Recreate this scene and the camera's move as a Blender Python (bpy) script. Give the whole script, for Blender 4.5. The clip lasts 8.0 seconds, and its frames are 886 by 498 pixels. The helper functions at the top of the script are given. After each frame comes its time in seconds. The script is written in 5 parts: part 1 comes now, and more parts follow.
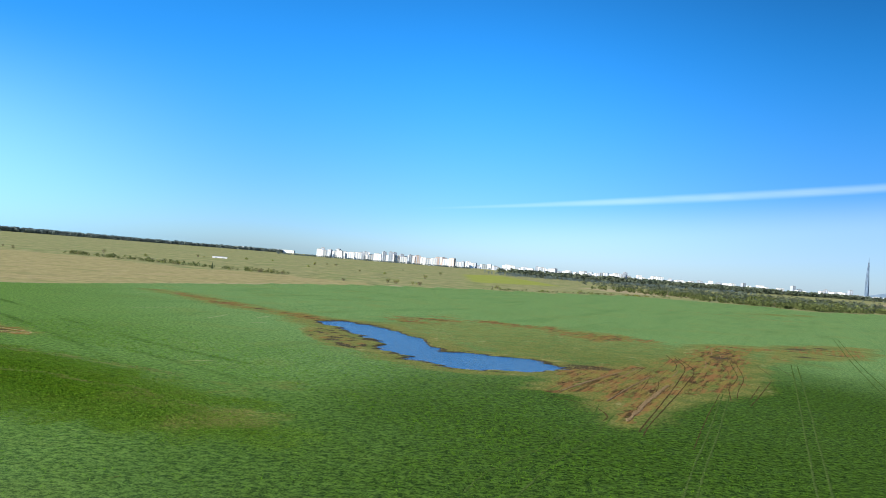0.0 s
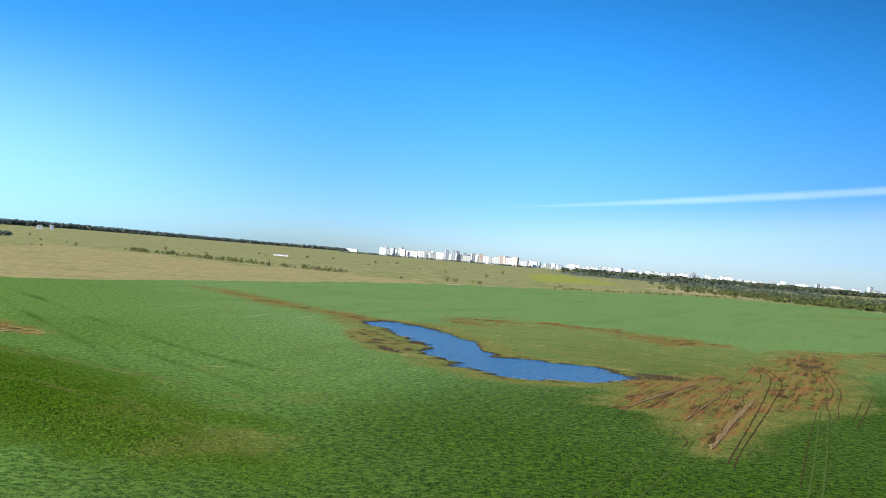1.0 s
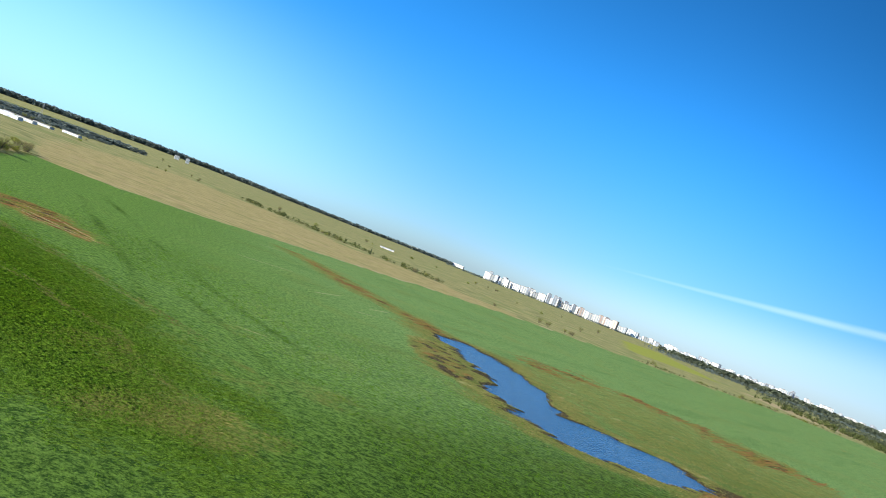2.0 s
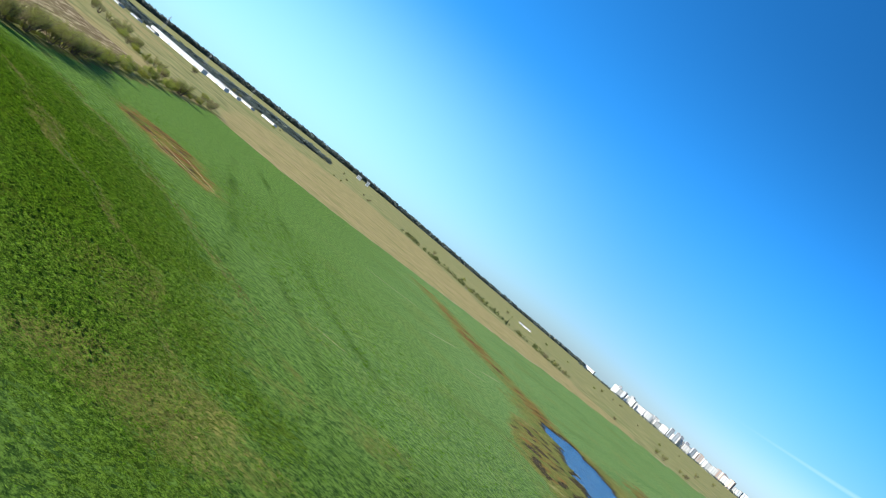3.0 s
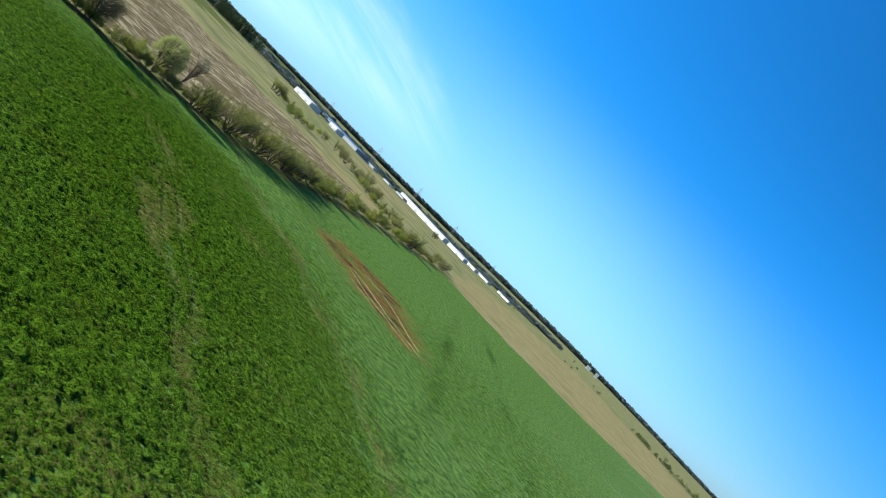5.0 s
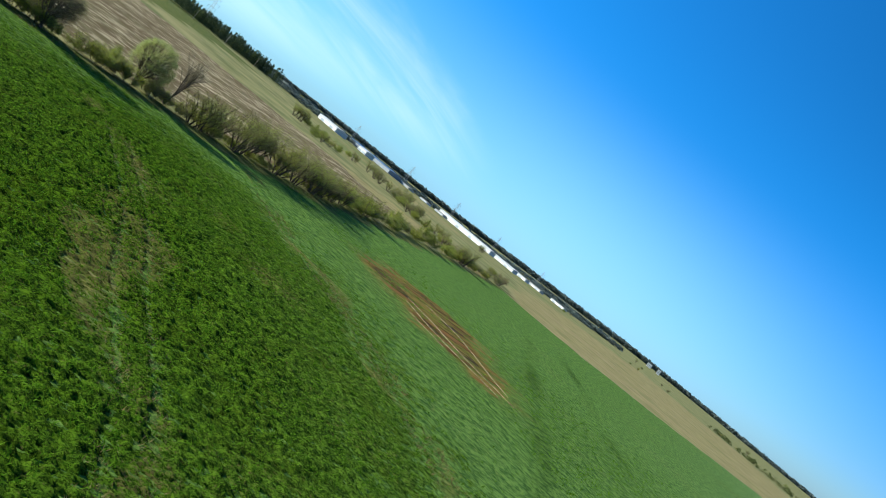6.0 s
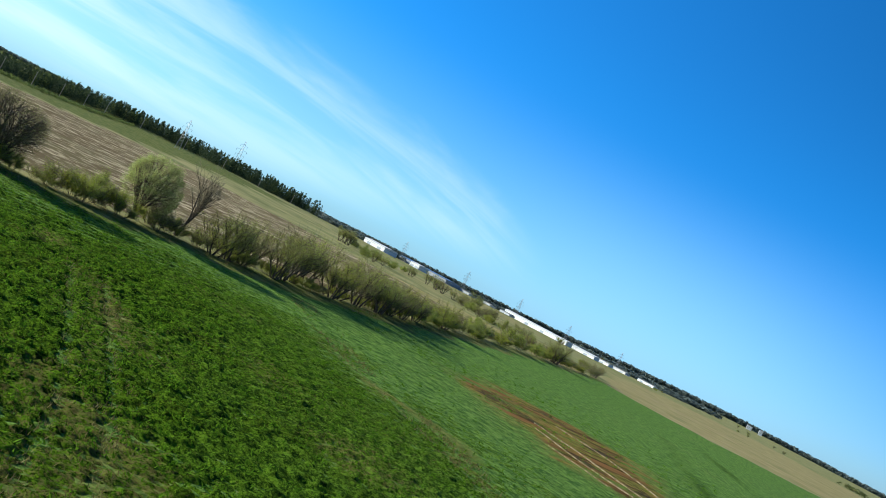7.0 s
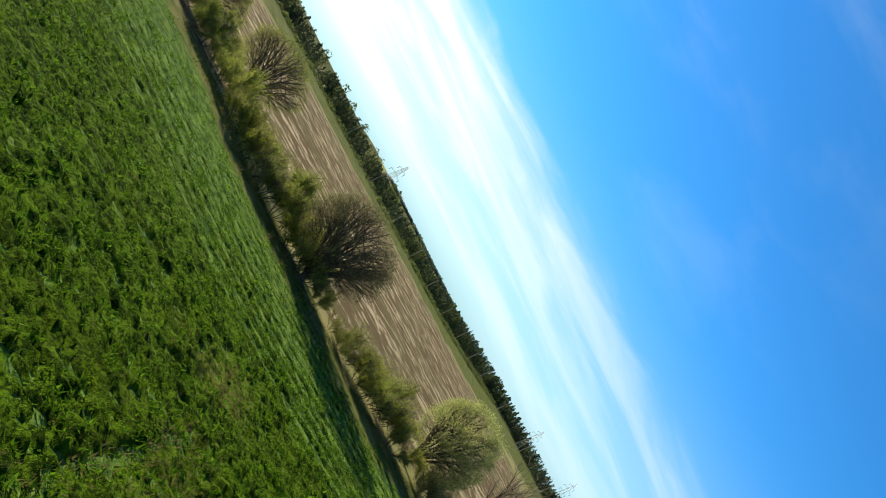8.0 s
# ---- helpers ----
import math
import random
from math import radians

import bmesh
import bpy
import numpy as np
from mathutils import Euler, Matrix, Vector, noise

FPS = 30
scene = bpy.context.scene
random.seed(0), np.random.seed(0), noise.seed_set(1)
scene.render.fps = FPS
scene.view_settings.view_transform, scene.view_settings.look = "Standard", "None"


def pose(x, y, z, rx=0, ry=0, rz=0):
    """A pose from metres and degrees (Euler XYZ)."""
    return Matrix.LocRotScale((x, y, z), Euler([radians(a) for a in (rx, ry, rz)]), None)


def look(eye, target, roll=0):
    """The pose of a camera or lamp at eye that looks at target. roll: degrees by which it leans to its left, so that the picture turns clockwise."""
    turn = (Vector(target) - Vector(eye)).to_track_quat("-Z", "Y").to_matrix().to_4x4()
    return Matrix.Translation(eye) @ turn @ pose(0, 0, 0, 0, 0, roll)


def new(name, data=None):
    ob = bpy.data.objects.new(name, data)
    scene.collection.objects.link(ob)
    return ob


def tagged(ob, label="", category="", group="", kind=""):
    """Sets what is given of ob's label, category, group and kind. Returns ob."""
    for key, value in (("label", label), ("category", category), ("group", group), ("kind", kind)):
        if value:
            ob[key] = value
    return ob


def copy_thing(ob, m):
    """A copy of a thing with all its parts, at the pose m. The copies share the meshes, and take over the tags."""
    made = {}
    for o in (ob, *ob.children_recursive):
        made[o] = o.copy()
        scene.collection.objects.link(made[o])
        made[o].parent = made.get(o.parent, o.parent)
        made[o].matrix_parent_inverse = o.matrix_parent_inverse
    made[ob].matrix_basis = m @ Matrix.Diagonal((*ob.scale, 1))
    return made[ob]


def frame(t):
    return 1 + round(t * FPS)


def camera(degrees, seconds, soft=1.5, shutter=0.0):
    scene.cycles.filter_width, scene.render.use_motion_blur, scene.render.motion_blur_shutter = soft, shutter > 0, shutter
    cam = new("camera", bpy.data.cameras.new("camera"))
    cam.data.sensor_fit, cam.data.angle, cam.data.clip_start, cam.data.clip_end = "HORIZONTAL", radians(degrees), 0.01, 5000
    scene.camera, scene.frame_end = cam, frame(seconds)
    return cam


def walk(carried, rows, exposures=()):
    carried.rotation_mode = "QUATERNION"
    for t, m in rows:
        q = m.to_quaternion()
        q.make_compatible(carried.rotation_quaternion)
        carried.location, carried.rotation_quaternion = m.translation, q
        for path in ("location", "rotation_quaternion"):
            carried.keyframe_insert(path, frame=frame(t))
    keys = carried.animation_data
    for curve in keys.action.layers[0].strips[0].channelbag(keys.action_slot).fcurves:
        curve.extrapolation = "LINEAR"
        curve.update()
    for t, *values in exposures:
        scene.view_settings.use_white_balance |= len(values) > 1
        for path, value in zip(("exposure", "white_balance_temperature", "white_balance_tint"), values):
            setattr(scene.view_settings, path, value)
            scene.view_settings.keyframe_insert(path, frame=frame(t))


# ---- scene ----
cam = camera(51.97, 8.0, soft=0.5)
PATH = [
    (0.0, look((-0.00, 0.00, 30.00), (-0.00, 99.99, 31.13), 4.59)),
    (0.2, look((0.12, 6.37, 29.71), (1.25, 106.33, 32.13), 4.85)),
    (0.5, look((0.91, 15.38, 29.09), (1.07, 115.31, 32.82), 1.87)),
    (0.7, look((1.40, 20.99, 29.39), (-0.95, 120.93, 31.72), 1.54)),
    (1.0, look((3.18, 29.52, 29.08), (-3.81, 129.27, 29.55), 4.77)),
    (1.2, look((4.12, 35.29, 28.99), (-6.01, 134.77, 28.89), 6.40)),
    (2.3, look((3.41, 70.33, 26.06), (-20.39, 167.46, 26.82), 27.78)),
    (2.5, look((2.77, 77.49, 25.20), (-25.02, 173.55, 25.37), 31.20)),
    (3.0, look((0.04, 92.74, 23.83), (-36.74, 185.73, 23.17), 40.11)),
    (3.5, look((-4.84, 107.16, 22.56), (-49.92, 196.37, 25.56), 41.62)),
    (3.8, look((-8.38, 114.67, 22.51), (-58.33, 201.22, 26.30), 44.88)),
    (4.0, look((-10.75, 119.61, 21.79), (-62.96, 204.88, 23.76), 44.25)),
    (4.5, look((-19.98, 131.73, 20.01), (-79.26, 212.24, 17.93), 48.14)),
    (4.7, look((-23.54, 136.23, 19.31), (-85.74, 214.52, 17.56), 48.35)),
    (5.8, look((-48.28, 161.45, 15.53), (-115.67, 235.05, 9.13), 40.26)),
    (6.0, look((-52.56, 165.13, 14.47), (-120.24, 238.61, 9.82), 39.07)),
    (6.2, look((-57.65, 168.93, 13.52), (-128.29, 239.50, 8.06), 37.01)),
    (6.5, look((-64.76, 175.26, 11.73), (-138.06, 243.28, 11.61), 33.77)),
    (7.0, look((-77.06, 183.94, 10.21), (-152.83, 249.17, 11.95), 27.50)),
    (7.1, look((-79.67, 185.57, 10.08), (-157.57, 248.27, 10.75), 28.12)),
    (7.2, look((-82.31, 187.38, 9.91), (-162.41, 247.24, 10.14), 29.61)),
    (7.3, look((-85.06, 189.34, 9.69), (-167.57, 245.84, 8.93), 30.44)),
    (7.4, look((-87.93, 191.31, 9.43), (-173.37, 243.25, 7.97), 32.30)),
    (7.5, look((-90.92, 193.17, 9.19), (-179.55, 239.45, 7.93), 36.32)),
    (7.6, look((-94.02, 194.77, 9.00), (-185.48, 235.19, 8.50), 41.64)),
    (7.7, look((-97.21, 196.06, 8.84), (-191.01, 230.72, 9.18), 48.13)),
    (7.8, look((-100.46, 197.17, 8.74), (-196.20, 226.05, 9.50), 55.72)),
    (7.9, look((-103.68, 198.11, 8.63), (-200.98, 221.17, 8.88), 60.99)),
    (8.0, look((-106.88, 198.95, 8.47), (-205.26, 216.83, 9.26), 63.95)),
]
walk(cam, PATH, [(0.0, 0.8, 6450, 10), (0.5, 0.82, 6650, 10), (1.2, 0.84, 6700, 10), (2.5, 0.86, 6650, 10), (4.5, 0.73, 6300, 7), (6.0, 0.54, 6250, 4), (7.0, 0.46, 6300, 6), (7.5, 0.44, 6450, 8), (8.0, 0.52, 7550, 10)])

# ---- world, sun, exposure ----
SUN_TURN, SUN_HEIGHT = 127.0, 21.8   # degrees: left of +y, above the horizon


def make_world():
    w = bpy.data.worlds.new("world")
    w.use_nodes = True
    scene.world = w
    nt = w.node_tree
    nt.nodes.clear()
    N, L = nt.nodes.new, nt.links.new
    out, bg = N("ShaderNodeOutputWorld"), N("ShaderNodeBackground")
    bg.inputs["Strength"].default_value = 0.118
    sky = N("ShaderNodeTexSky")
    sky.sky_type, sky.sun_disc = "NISHITA", False
    sky.sun_elevation, sky.sun_rotation = radians(SUN_HEIGHT), radians(-SUN_TURN)
    sky.air_density, sky.dust_density, sky.ozone_density, sky.altitude = 1.0, 0.25, 4.0, 100

    def m(op, a, b=None, c=None):
        n = N("ShaderNodeMath")
        n.operation = op
        for i, v in enumerate((a, b, c)):
            if v is None:
                continue
            if isinstance(v, (int, float)):
                n.inputs[i].default_value = v
            else:
                L(v, n.inputs[i])
        return n.outputs[0]

    co = N("ShaderNodeTexCoord")
    sep = N("ShaderNodeSeparateXYZ")
    L(co.outputs["Generated"], sep.inputs[0])
    x, y, z = sep.outputs
    # the sky's own gradient
    comb = N("ShaderNodeCombineXYZ")
    L(x, comb.inputs[0]), L(y, comb.inputs[1]), L(m("MULTIPLY", z, 1.42), comb.inputs[2])
    nrm = N("ShaderNodeVectorMath")
    nrm.operation = "NORMALIZE"
    L(comb.outputs[0], nrm.inputs[0])
    L(nrm.outputs[0], sky.inputs["Vector"])
    # bearing and height in degrees, for the thin clouds
    bear = m("MULTIPLY", m("ARCTAN2", m("MULTIPLY", x, -1.0), y), 57.2958)
    high = m("MULTIPLY", m("ARCSINE", z), 57.2958)

    def smooth(v, lo, hi):
        n = N("ShaderNodeMapRange")
        n.interpolation_type = "SMOOTHSTEP"
        L(v, n.inputs[0])
        n.inputs[1].default_value, n.inputs[2].default_value = lo, hi
        return n.outputs[0]

    def wisps(u, v, su, sv, detail, seed):
        c = N("ShaderNodeCombineXYZ")
        L(m("MULTIPLY", u, su), c.inputs[0]), L(m("MULTIPLY", v, sv), c.inputs[1])
        c.inputs[2].default_value = seed
        n = N("ShaderNodeTexNoise")
        n.inputs["Scale"].default_value, n.inputs["Detail"].default_value = 1.0, detail
        n.inputs["Roughness"].default_value, n.inputs["Distortion"].default_value = 0.55, 0.4
        L(c.outputs[0], n.inputs["Vector"])
        return n.outputs[0]

    # long contrail low over the city, with a veil under it
    line = m("SUBTRACT", high, m("ADD", m("MULTIPLY", bear, -0.109), 3.25))
    wid = m("ADD", 0.08, m("MULTIPLY", smooth(bear, 2.0, -16.0), 0.21))
    trail = m("MULTIPLY", smooth(m("DIVIDE", m("ABSOLUTE", line), wid), 1.25, 0.1), smooth(bear, 3.0, -10.0))
    trail = m("MULTIPLY", trail, m("ADD", 0.07, m("MULTIPLY", wisps(bear, high, 0.15, 1.2, 3, 3.0), 0.24)))
    veil = m("MULTIPLY", m("MULTIPLY", smooth(line, 0.1, -2.6), smooth(bear, 14.0, -12.0)), 0.17)
    # bank of cirrus over the hedge: its upper edge climbs from a tip, then runs level
    rise = m("SUBTRACT", 1.0, m("POWER", 2.718, m("MULTIPLY", m("MAXIMUM", m("SUBTRACT", bear, 44.0), 0.0), -0.085)))
    upper = m("ADD", 3.3, m("MULTIPLY", rise, 5.4))
    under = m("SUBTRACT", upper, high)
    frayed = m("ADD", under, m("MULTIPLY", m("SUBTRACT", wisps(bear, under, 0.16, 0.55, 4, 9.0), 0.5), 2.6))
    fan = m("MULTIPLY", smooth(frayed, -1.1, 1.5), smooth(bear, 42.5, 47.5))
    foot = m("MULTIPLY", smooth(bear, 66.0, 47.0), 1.3)
    fan = m("MULTIPLY", fan, smooth(m("SUBTRACT", high, foot), -0.6, 1.4))
    streaks = wisps(bear, under, 0.07, 0.62, 5, 1.7)
    fan = m("MULTIPLY", fan, m("ADD", m("ADD", 0.10, m("MULTIPLY", smooth(bear, 62.0, 92.0), 0.20)), m("MULTIPLY", smooth(streaks, 0.32, 0.68), 0.38)))
    fan = m("MULTIPLY", fan, m("ADD", 0.62, m("MULTIPLY", smooth(bear, 60.0, 97.0), 0.86)))
    high_wisp = m("MULTIPLY", m("MULTIPLY", smooth(wisps(bear, high, 0.06, 0.16, 5, 5.2), 0.52, 0.75), smooth(bear, 52.0, 80.0)), m("MULTIPLY", smooth(high, 7.0, 10.0), 0.06))
    fan = m("ADD", fan, high_wisp)
    cloud = m("MINIMUM", m("ADD", m("ADD", trail, veil), fan), 0.95)
    mix = N("ShaderNodeMix")
    mix.data_type = "RGBA"
    L(cloud, mix.inputs[0])
    tint = N("ShaderNodeMix")
    tint.data_type = "RGBA"
    L(smooth(high, 0.0, 15.0), tint.inputs[0])
    low = N("ShaderNodeMix")
    low.data_type = "RGBA"
    L(smooth(bear, 8.0, 38.0), low.inputs[0])
    low.inputs[6].default_value, low.inputs[7].default_value = (0.42, 0.62, 0.98, 1), (0.46, 0.84, 1.27, 1)
    L(low.outputs[2], tint.inputs[6])
    tint.inputs[7].default_value = (0.17, 0.93, 1.48, 1)
    deep = N("ShaderNodeMix")
    deep.data_type, deep.blend_type = "RGBA", "MULTIPLY"
    deep.inputs[0].default_value = 1.0
    top = N("ShaderNodeMix")
    top.data_type = "RGBA"
    L(smooth(high, 28.0, 45.0), top.inputs[0])
    L(tint.outputs[2], top.inputs[6])
    top.inputs[7].default_value = (0.66, 0.94, 1.12, 1)
    L(sky.outputs[0], deep.inputs[6]), L(top.outputs[2], deep.inputs[7])
    # bright cyan haze low over the plain, away from the city
    haze = N("ShaderNodeMix")
    haze.data_type = "RGBA"
    L(m("MULTIPLY", m("MULTIPLY", smooth(high, 13.0, 0.0), smooth(bear, 10.0, 34.0)), m("SUBTRACT", 0.66, m("MULTIPLY", smooth(bear, 36.0, 52.0), 0.28))), haze.inputs[0])
    L(deep.outputs[2], haze.inputs[6])
    haze.inputs[7].default_value = (2.5, 5.0, 7.5, 1)
    # the sky deepens away from the sun and towards the zenith
    away = m("SUBTRACT", 1.0, m("MULTIPLY", m("MULTIPLY", smooth(bear, 52.0, -8.0), smooth(high, 5.0, 24.0)), 0.42))
    away = m("MULTIPLY", away, m("SUBTRACT", 1.0, m("MULTIPLY", smooth(bear, 2.0, -28.0), 0.44)))
    dim = N("ShaderNodeVectorMath")
    dim.operation = "SCALE"
    L(haze.outputs[2], dim.inputs[0]), L(away, dim.inputs["Scale"])
    L(dim.outputs[0], mix.inputs[6])
    mix.inputs[7].default_value = (6.4, 7.3, 8.2, 1)
    L(mix.outputs[2], bg.inputs["Color"])
    L(bg.outputs[0], out.inputs[0])


make_world()
sun_data = bpy.data.lights.new("sun", "SUN")
sun_data.energy, sun_data.angle, sun_data.color = 5.0, radians(0.53), (1.0, 0.938, 0.80)
sun = new("sun", sun_data)
a, e = radians(SUN_TURN), radians(SUN_HEIGHT)
sun.matrix_world = look((-math.sin(a) * math.cos(e) * 300, math.cos(a) * math.cos(e) * 300, math.sin(e) * 300), (0, 0, 0))


# ---- materials ----
class Nodes:
    """A short way to write node trees."""

    def __init__(self, name):
        self.mat = bpy.data.materials.new(name)
        self.mat.use_nodes = True
        self.nt = self.mat.node_tree
        self.bsdf = self.nt.nodes["Principled BSDF"]
        self.co = self.nt.nodes.new("ShaderNodeTexCoord").outputs["Object"]

    def link(self, a, b):
        self.nt.links.new(a, b)

    def put(self, socket, v):
        if isinstance(v, (int, float)):
            socket.default_value = v
        elif isinstance(v, tuple):
            socket.default_value = (*v, 1) if len(v) == 3 and socket.type == "RGBA" else v
        else:
            self.link(v, socket)

    def noise(self, scale, detail=4, rough=0.55, vec=None, stretch=None, turn=0.0, distort=0.0):
        n = self.nt.nodes.new("ShaderNodeTexNoise")
        n.inputs["Scale"].default_value, n.inputs["Detail"].default_value = scale, detail
        n.inputs["Roughness"].default_value, n.inputs["Distortion"].default_value = rough, distort
        v = vec or self.co
        if stretch:
            mp = self.nt.nodes.new("ShaderNodeMapping")
            mp.vector_type = "TEXTURE"      # turn: degrees of the second axis to the right of +y
            mp.inputs["Rotation"].default_value = (0, 0, radians(-turn))
            mp.inputs["Scale"].default_value = tuple(1.0 / k for k in stretch)
            self.link(v, mp.inputs[0])
            v = mp.outputs[0]
        self.link(v, n.inputs["Vector"])
        return n.outputs[0]

    def math(self, op, a, b=0.0):
        n = self.nt.nodes.new("ShaderNodeMath")
        n.operation = op
        self.put(n.inputs[0], a), self.put(n.inputs[1], b)
        return n.outputs[0]

    def step(self, v, lo, hi, soft=True):
        n = self.nt.nodes.new("ShaderNodeMapRange")
        n.interpolation_type = "SMOOTHSTEP" if soft else "LINEAR"
        self.put(n.inputs[0], v)
        n.inputs[1].default_value, n.inputs[2].default_value = lo, hi
        return n.outputs[0]

    def mix(self, fac, a, b, blend="MIX"):
        n = self.nt.nodes.new("ShaderNodeMix")
        n.data_type, n.blend_type = "RGBA", blend
        self.put(n.inputs[0], fac), self.put(n.inputs[6], a), self.put(n.inputs[7], b)
        return n.outputs[2]

    def attr(self, name):
        n = self.nt.nodes.new("ShaderNodeAttribute")
        n.attribute_name = name
        s = self.nt.nodes.new("ShaderNodeSeparateColor")
        self.link(n.outputs["Color"], s.inputs[0])
        return s.outputs

    def random(self):
        return self.nt.nodes.new("ShaderNodeObjectInfo").outputs["Random"]

    def island(self):
        return self.nt.nodes.new("ShaderNodeNewGeometry").outputs["Random Per Island"]

    def bump(self, height, strength, distance):
        n = self.nt.nodes.new("ShaderNodeBump")
        n.inputs["Strength"].default_value, n.inputs["Distance"].default_value = strength, distance
        self.put(n.inputs["Height"], height)
        self.link(n.outputs[0], self.bsdf.inputs["Normal"])

    def done(self, color, rough=0.8, spec=0.3, metal=0.0):
        self.put(self.bsdf.inputs["Base Color"], color)
        self.put(self.bsdf.inputs["Roughness"], rough)
        self.put(self.bsdf.inputs["Specular IOR Level"], spec)
        self.put(self.bsdf.inputs["Metallic"], metal)
        return self.mat


def ground_material():
    n = Nodes("farmland")
    crop, tan, plough = n.attr("cover")
    soil, wet, dry = n.attr("bare")
    lime, verge, pale = n.attr("extra")
    rich_dim, tended, _ = n.attr("growth_dim")
    fray = n.math("SUBTRACT", n.noise(0.22, 5, 0.65), 0.5)
    fine = n.math("SUBTRACT", n.noise(1.3, 4, 0.7), 0.5)

    def cut(mask, amount=0.9, lo=0.35, hi=0.65, f=fray):
        return n.step(n.math("ADD", mask, n.math("MULTIPLY", f, amount)), lo, hi)

    # young crop: leaf clumps, gaps painted dark as shaded, thin yellow patches, drill rows
    clump = n.noise(2.9, 5, 0.72, distort=0.4)
    tussock = n.noise(0.85, 5, 0.7)
    rows = n.noise(1.0, 3, 0.6, stretch=(3.0, 0.10, 1.0), turn=22)
    drift = n.noise(1.0, 4, 0.65, stretch=(0.30, 0.012, 1.0), turn=22)
    patch = n.noise(0.035, 6, 0.65)
    streak = n.noise(0.06, 5, 0.65, stretch=(1.0, 0.15, 1.0), turn=22)
    speck = n.noise(5.5, 3, 0.7)
    shade = n.math("ADD", n.math("ADD", n.math("MULTIPLY", clump, 0.4), n.math("MULTIPLY", speck, 0.15)), n.math("MULTIPLY", tussock, 0.45))
    thin = n.mix(n.step(shade, 0.435, 0.555), (0.066, 0.140, 0.044), (0.245, 0.390, 0.118))
    full = n.mix(n.step(shade, 0.435, 0.575), (0.011, 0.028, 0.003), (0.085, 0.165, 0.014))
    lawn = n.mix(n.step(shade, 0.41, 0.59), (0.040, 0.102, 0.018), (0.200, 0.338, 0.066))
    thin = n.mix(n.math("MULTIPLY", n.step(rows, 0.5, 0.75), 0.25), thin, (0.15, 0.21, 0.055))
    thin = n.mix(n.math("MULTIPLY", n.step(patch, 0.50, 0.66), 0.38), thin, (0.20, 0.225, 0.06))
    thin = n.mix(n.math("MULTIPLY", n.step(streak, 0.51, 0.64), 0.2), thin, (0.035, 0.115, 0.03))
    thin = n.mix(n.math("MULTIPLY", n.step(drift, 0.56, 0.70), 0.2), thin, (0.022, 0.07, 0.014))
    thin = n.mix(n.math("MULTIPLY", n.step(drift, 0.42, 0.30), 0.2), thin, (0.21, 0.25, 0.07))
    thin = n.mix(tended, thin, lawn)
    litter = n.math("ADD", n.noise(1.7, 6, 0.78), n.math("MULTIPLY", n.math("SUBTRACT", n.noise(0.05, 5, 0.65), 0.5), 0.4))
    thin = n.mix(n.math("MULTIPLY", n.step(litter, 0.56, 0.72), 0.5), thin, (0.32, 0.285, 0.11))
    # full serves denser crop and painted darkening towards the lens's corners
    green = n.mix(n.step(n.math("ADD", rich_dim, n.math("MULTIPLY", fray, 0.5)), -0.1, 1.1), thin, full)
    # rough meadow beyond
    tuss = n.noise(0.05, 6, 0.65)
    band = n.noise(0.035, 6, 0.65, stretch=(0.22, 1.3, 1.0), turn=8)
    meadow = n.mix(n.step(tuss, 0.35, 0.65), (0.175, 0.190, 0.072), (0.36, 0.330, 0.145))
    meadow = n.mix(n.math("MULTIPLY", n.step(band, 0.47, 0.66), 0.45), meadow, (0.38, 0.33, 0.15))
    meadow = n.mix(n.math("MULTIPLY", n.step(n.noise(0.012, 4, 0.6), 0.5, 0.65), 0.7), meadow, (0.20, 0.240, 0.080))
    # fallow strip
    fallow = n.mix(n.step(n.noise(0.11, 6, 0.7), 0.35, 0.65), (0.27, 0.235, 0.10), (0.41, 0.345, 0.15))
    fallow = n.mix(n.math("MULTIPLY", n.step(n.noise(0.04, 6, 0.65, stretch=(0.3, 1.2, 1), turn=-62), 0.48, 0.62), 0.4), fallow, (0.43, 0.32, 0.17))
    fallow = n.mix(n.math("MULTIPLY", n.step(n.noise(0.025, 5, 0.65), 0.52, 0.66), 0.5), fallow, (0.21, 0.215, 0.075))
    # stubble field with straw lines along the rows
    lines = n.noise(1.0, 5, 0.72, stretch=(0.42, 0.03, 1.0), turn=-30)
    broken = n.noise(0.35, 5, 0.7)
    stub = n.mix(n.step(n.math("ADD", lines, n.math("MULTIPLY", n.math("SUBTRACT", broken, 0.5), 1.2)), 0.49, 0.64), (0.165, 0.120, 0.060), (0.56, 0.46, 0.28))
    stub = n.mix(n.math("MULTIPLY", n.step(n.noise(0.05, 6, 0.7), 0.45, 0.65), 0.55), stub, (0.19, 0.17, 0.075))
    # bare and wet earth, dead grass
    dead0 = n.mix(n.step(n.noise(1.1, 5, 0.75), 0.38, 0.6), (0.09, 0.10, 0.015), (0.30, 0.28, 0.06))
    furrow = n.noise(1.0, 4, 0.65, stretch=(0.55, 0.035, 1.0), turn=22)
    earth = n.mix(n.step(furrow, 0.40, 0.58), (0.060, 0.036, 0.014), (0.26, 0.130, 0.045))
    earth = n.mix(n.math("MULTIPLY", n.step(n.noise(0.22, 6, 0.75, stretch=(1.0, 0.25, 1.0), turn=22), 0.44, 0.58), 0.7), earth, dead0)
    mud = n.mix(n.step(n.noise(1.5, 5, 0.7), 0.4, 0.7), (0.032, 0.026, 0.015), (0.12, 0.088, 0.042))
    dead = n.mix(n.step(n.noise(1.2, 6, 0.78), 0.38, 0.6), (0.08, 0.10, 0.015), (0.30, 0.27, 0.075))
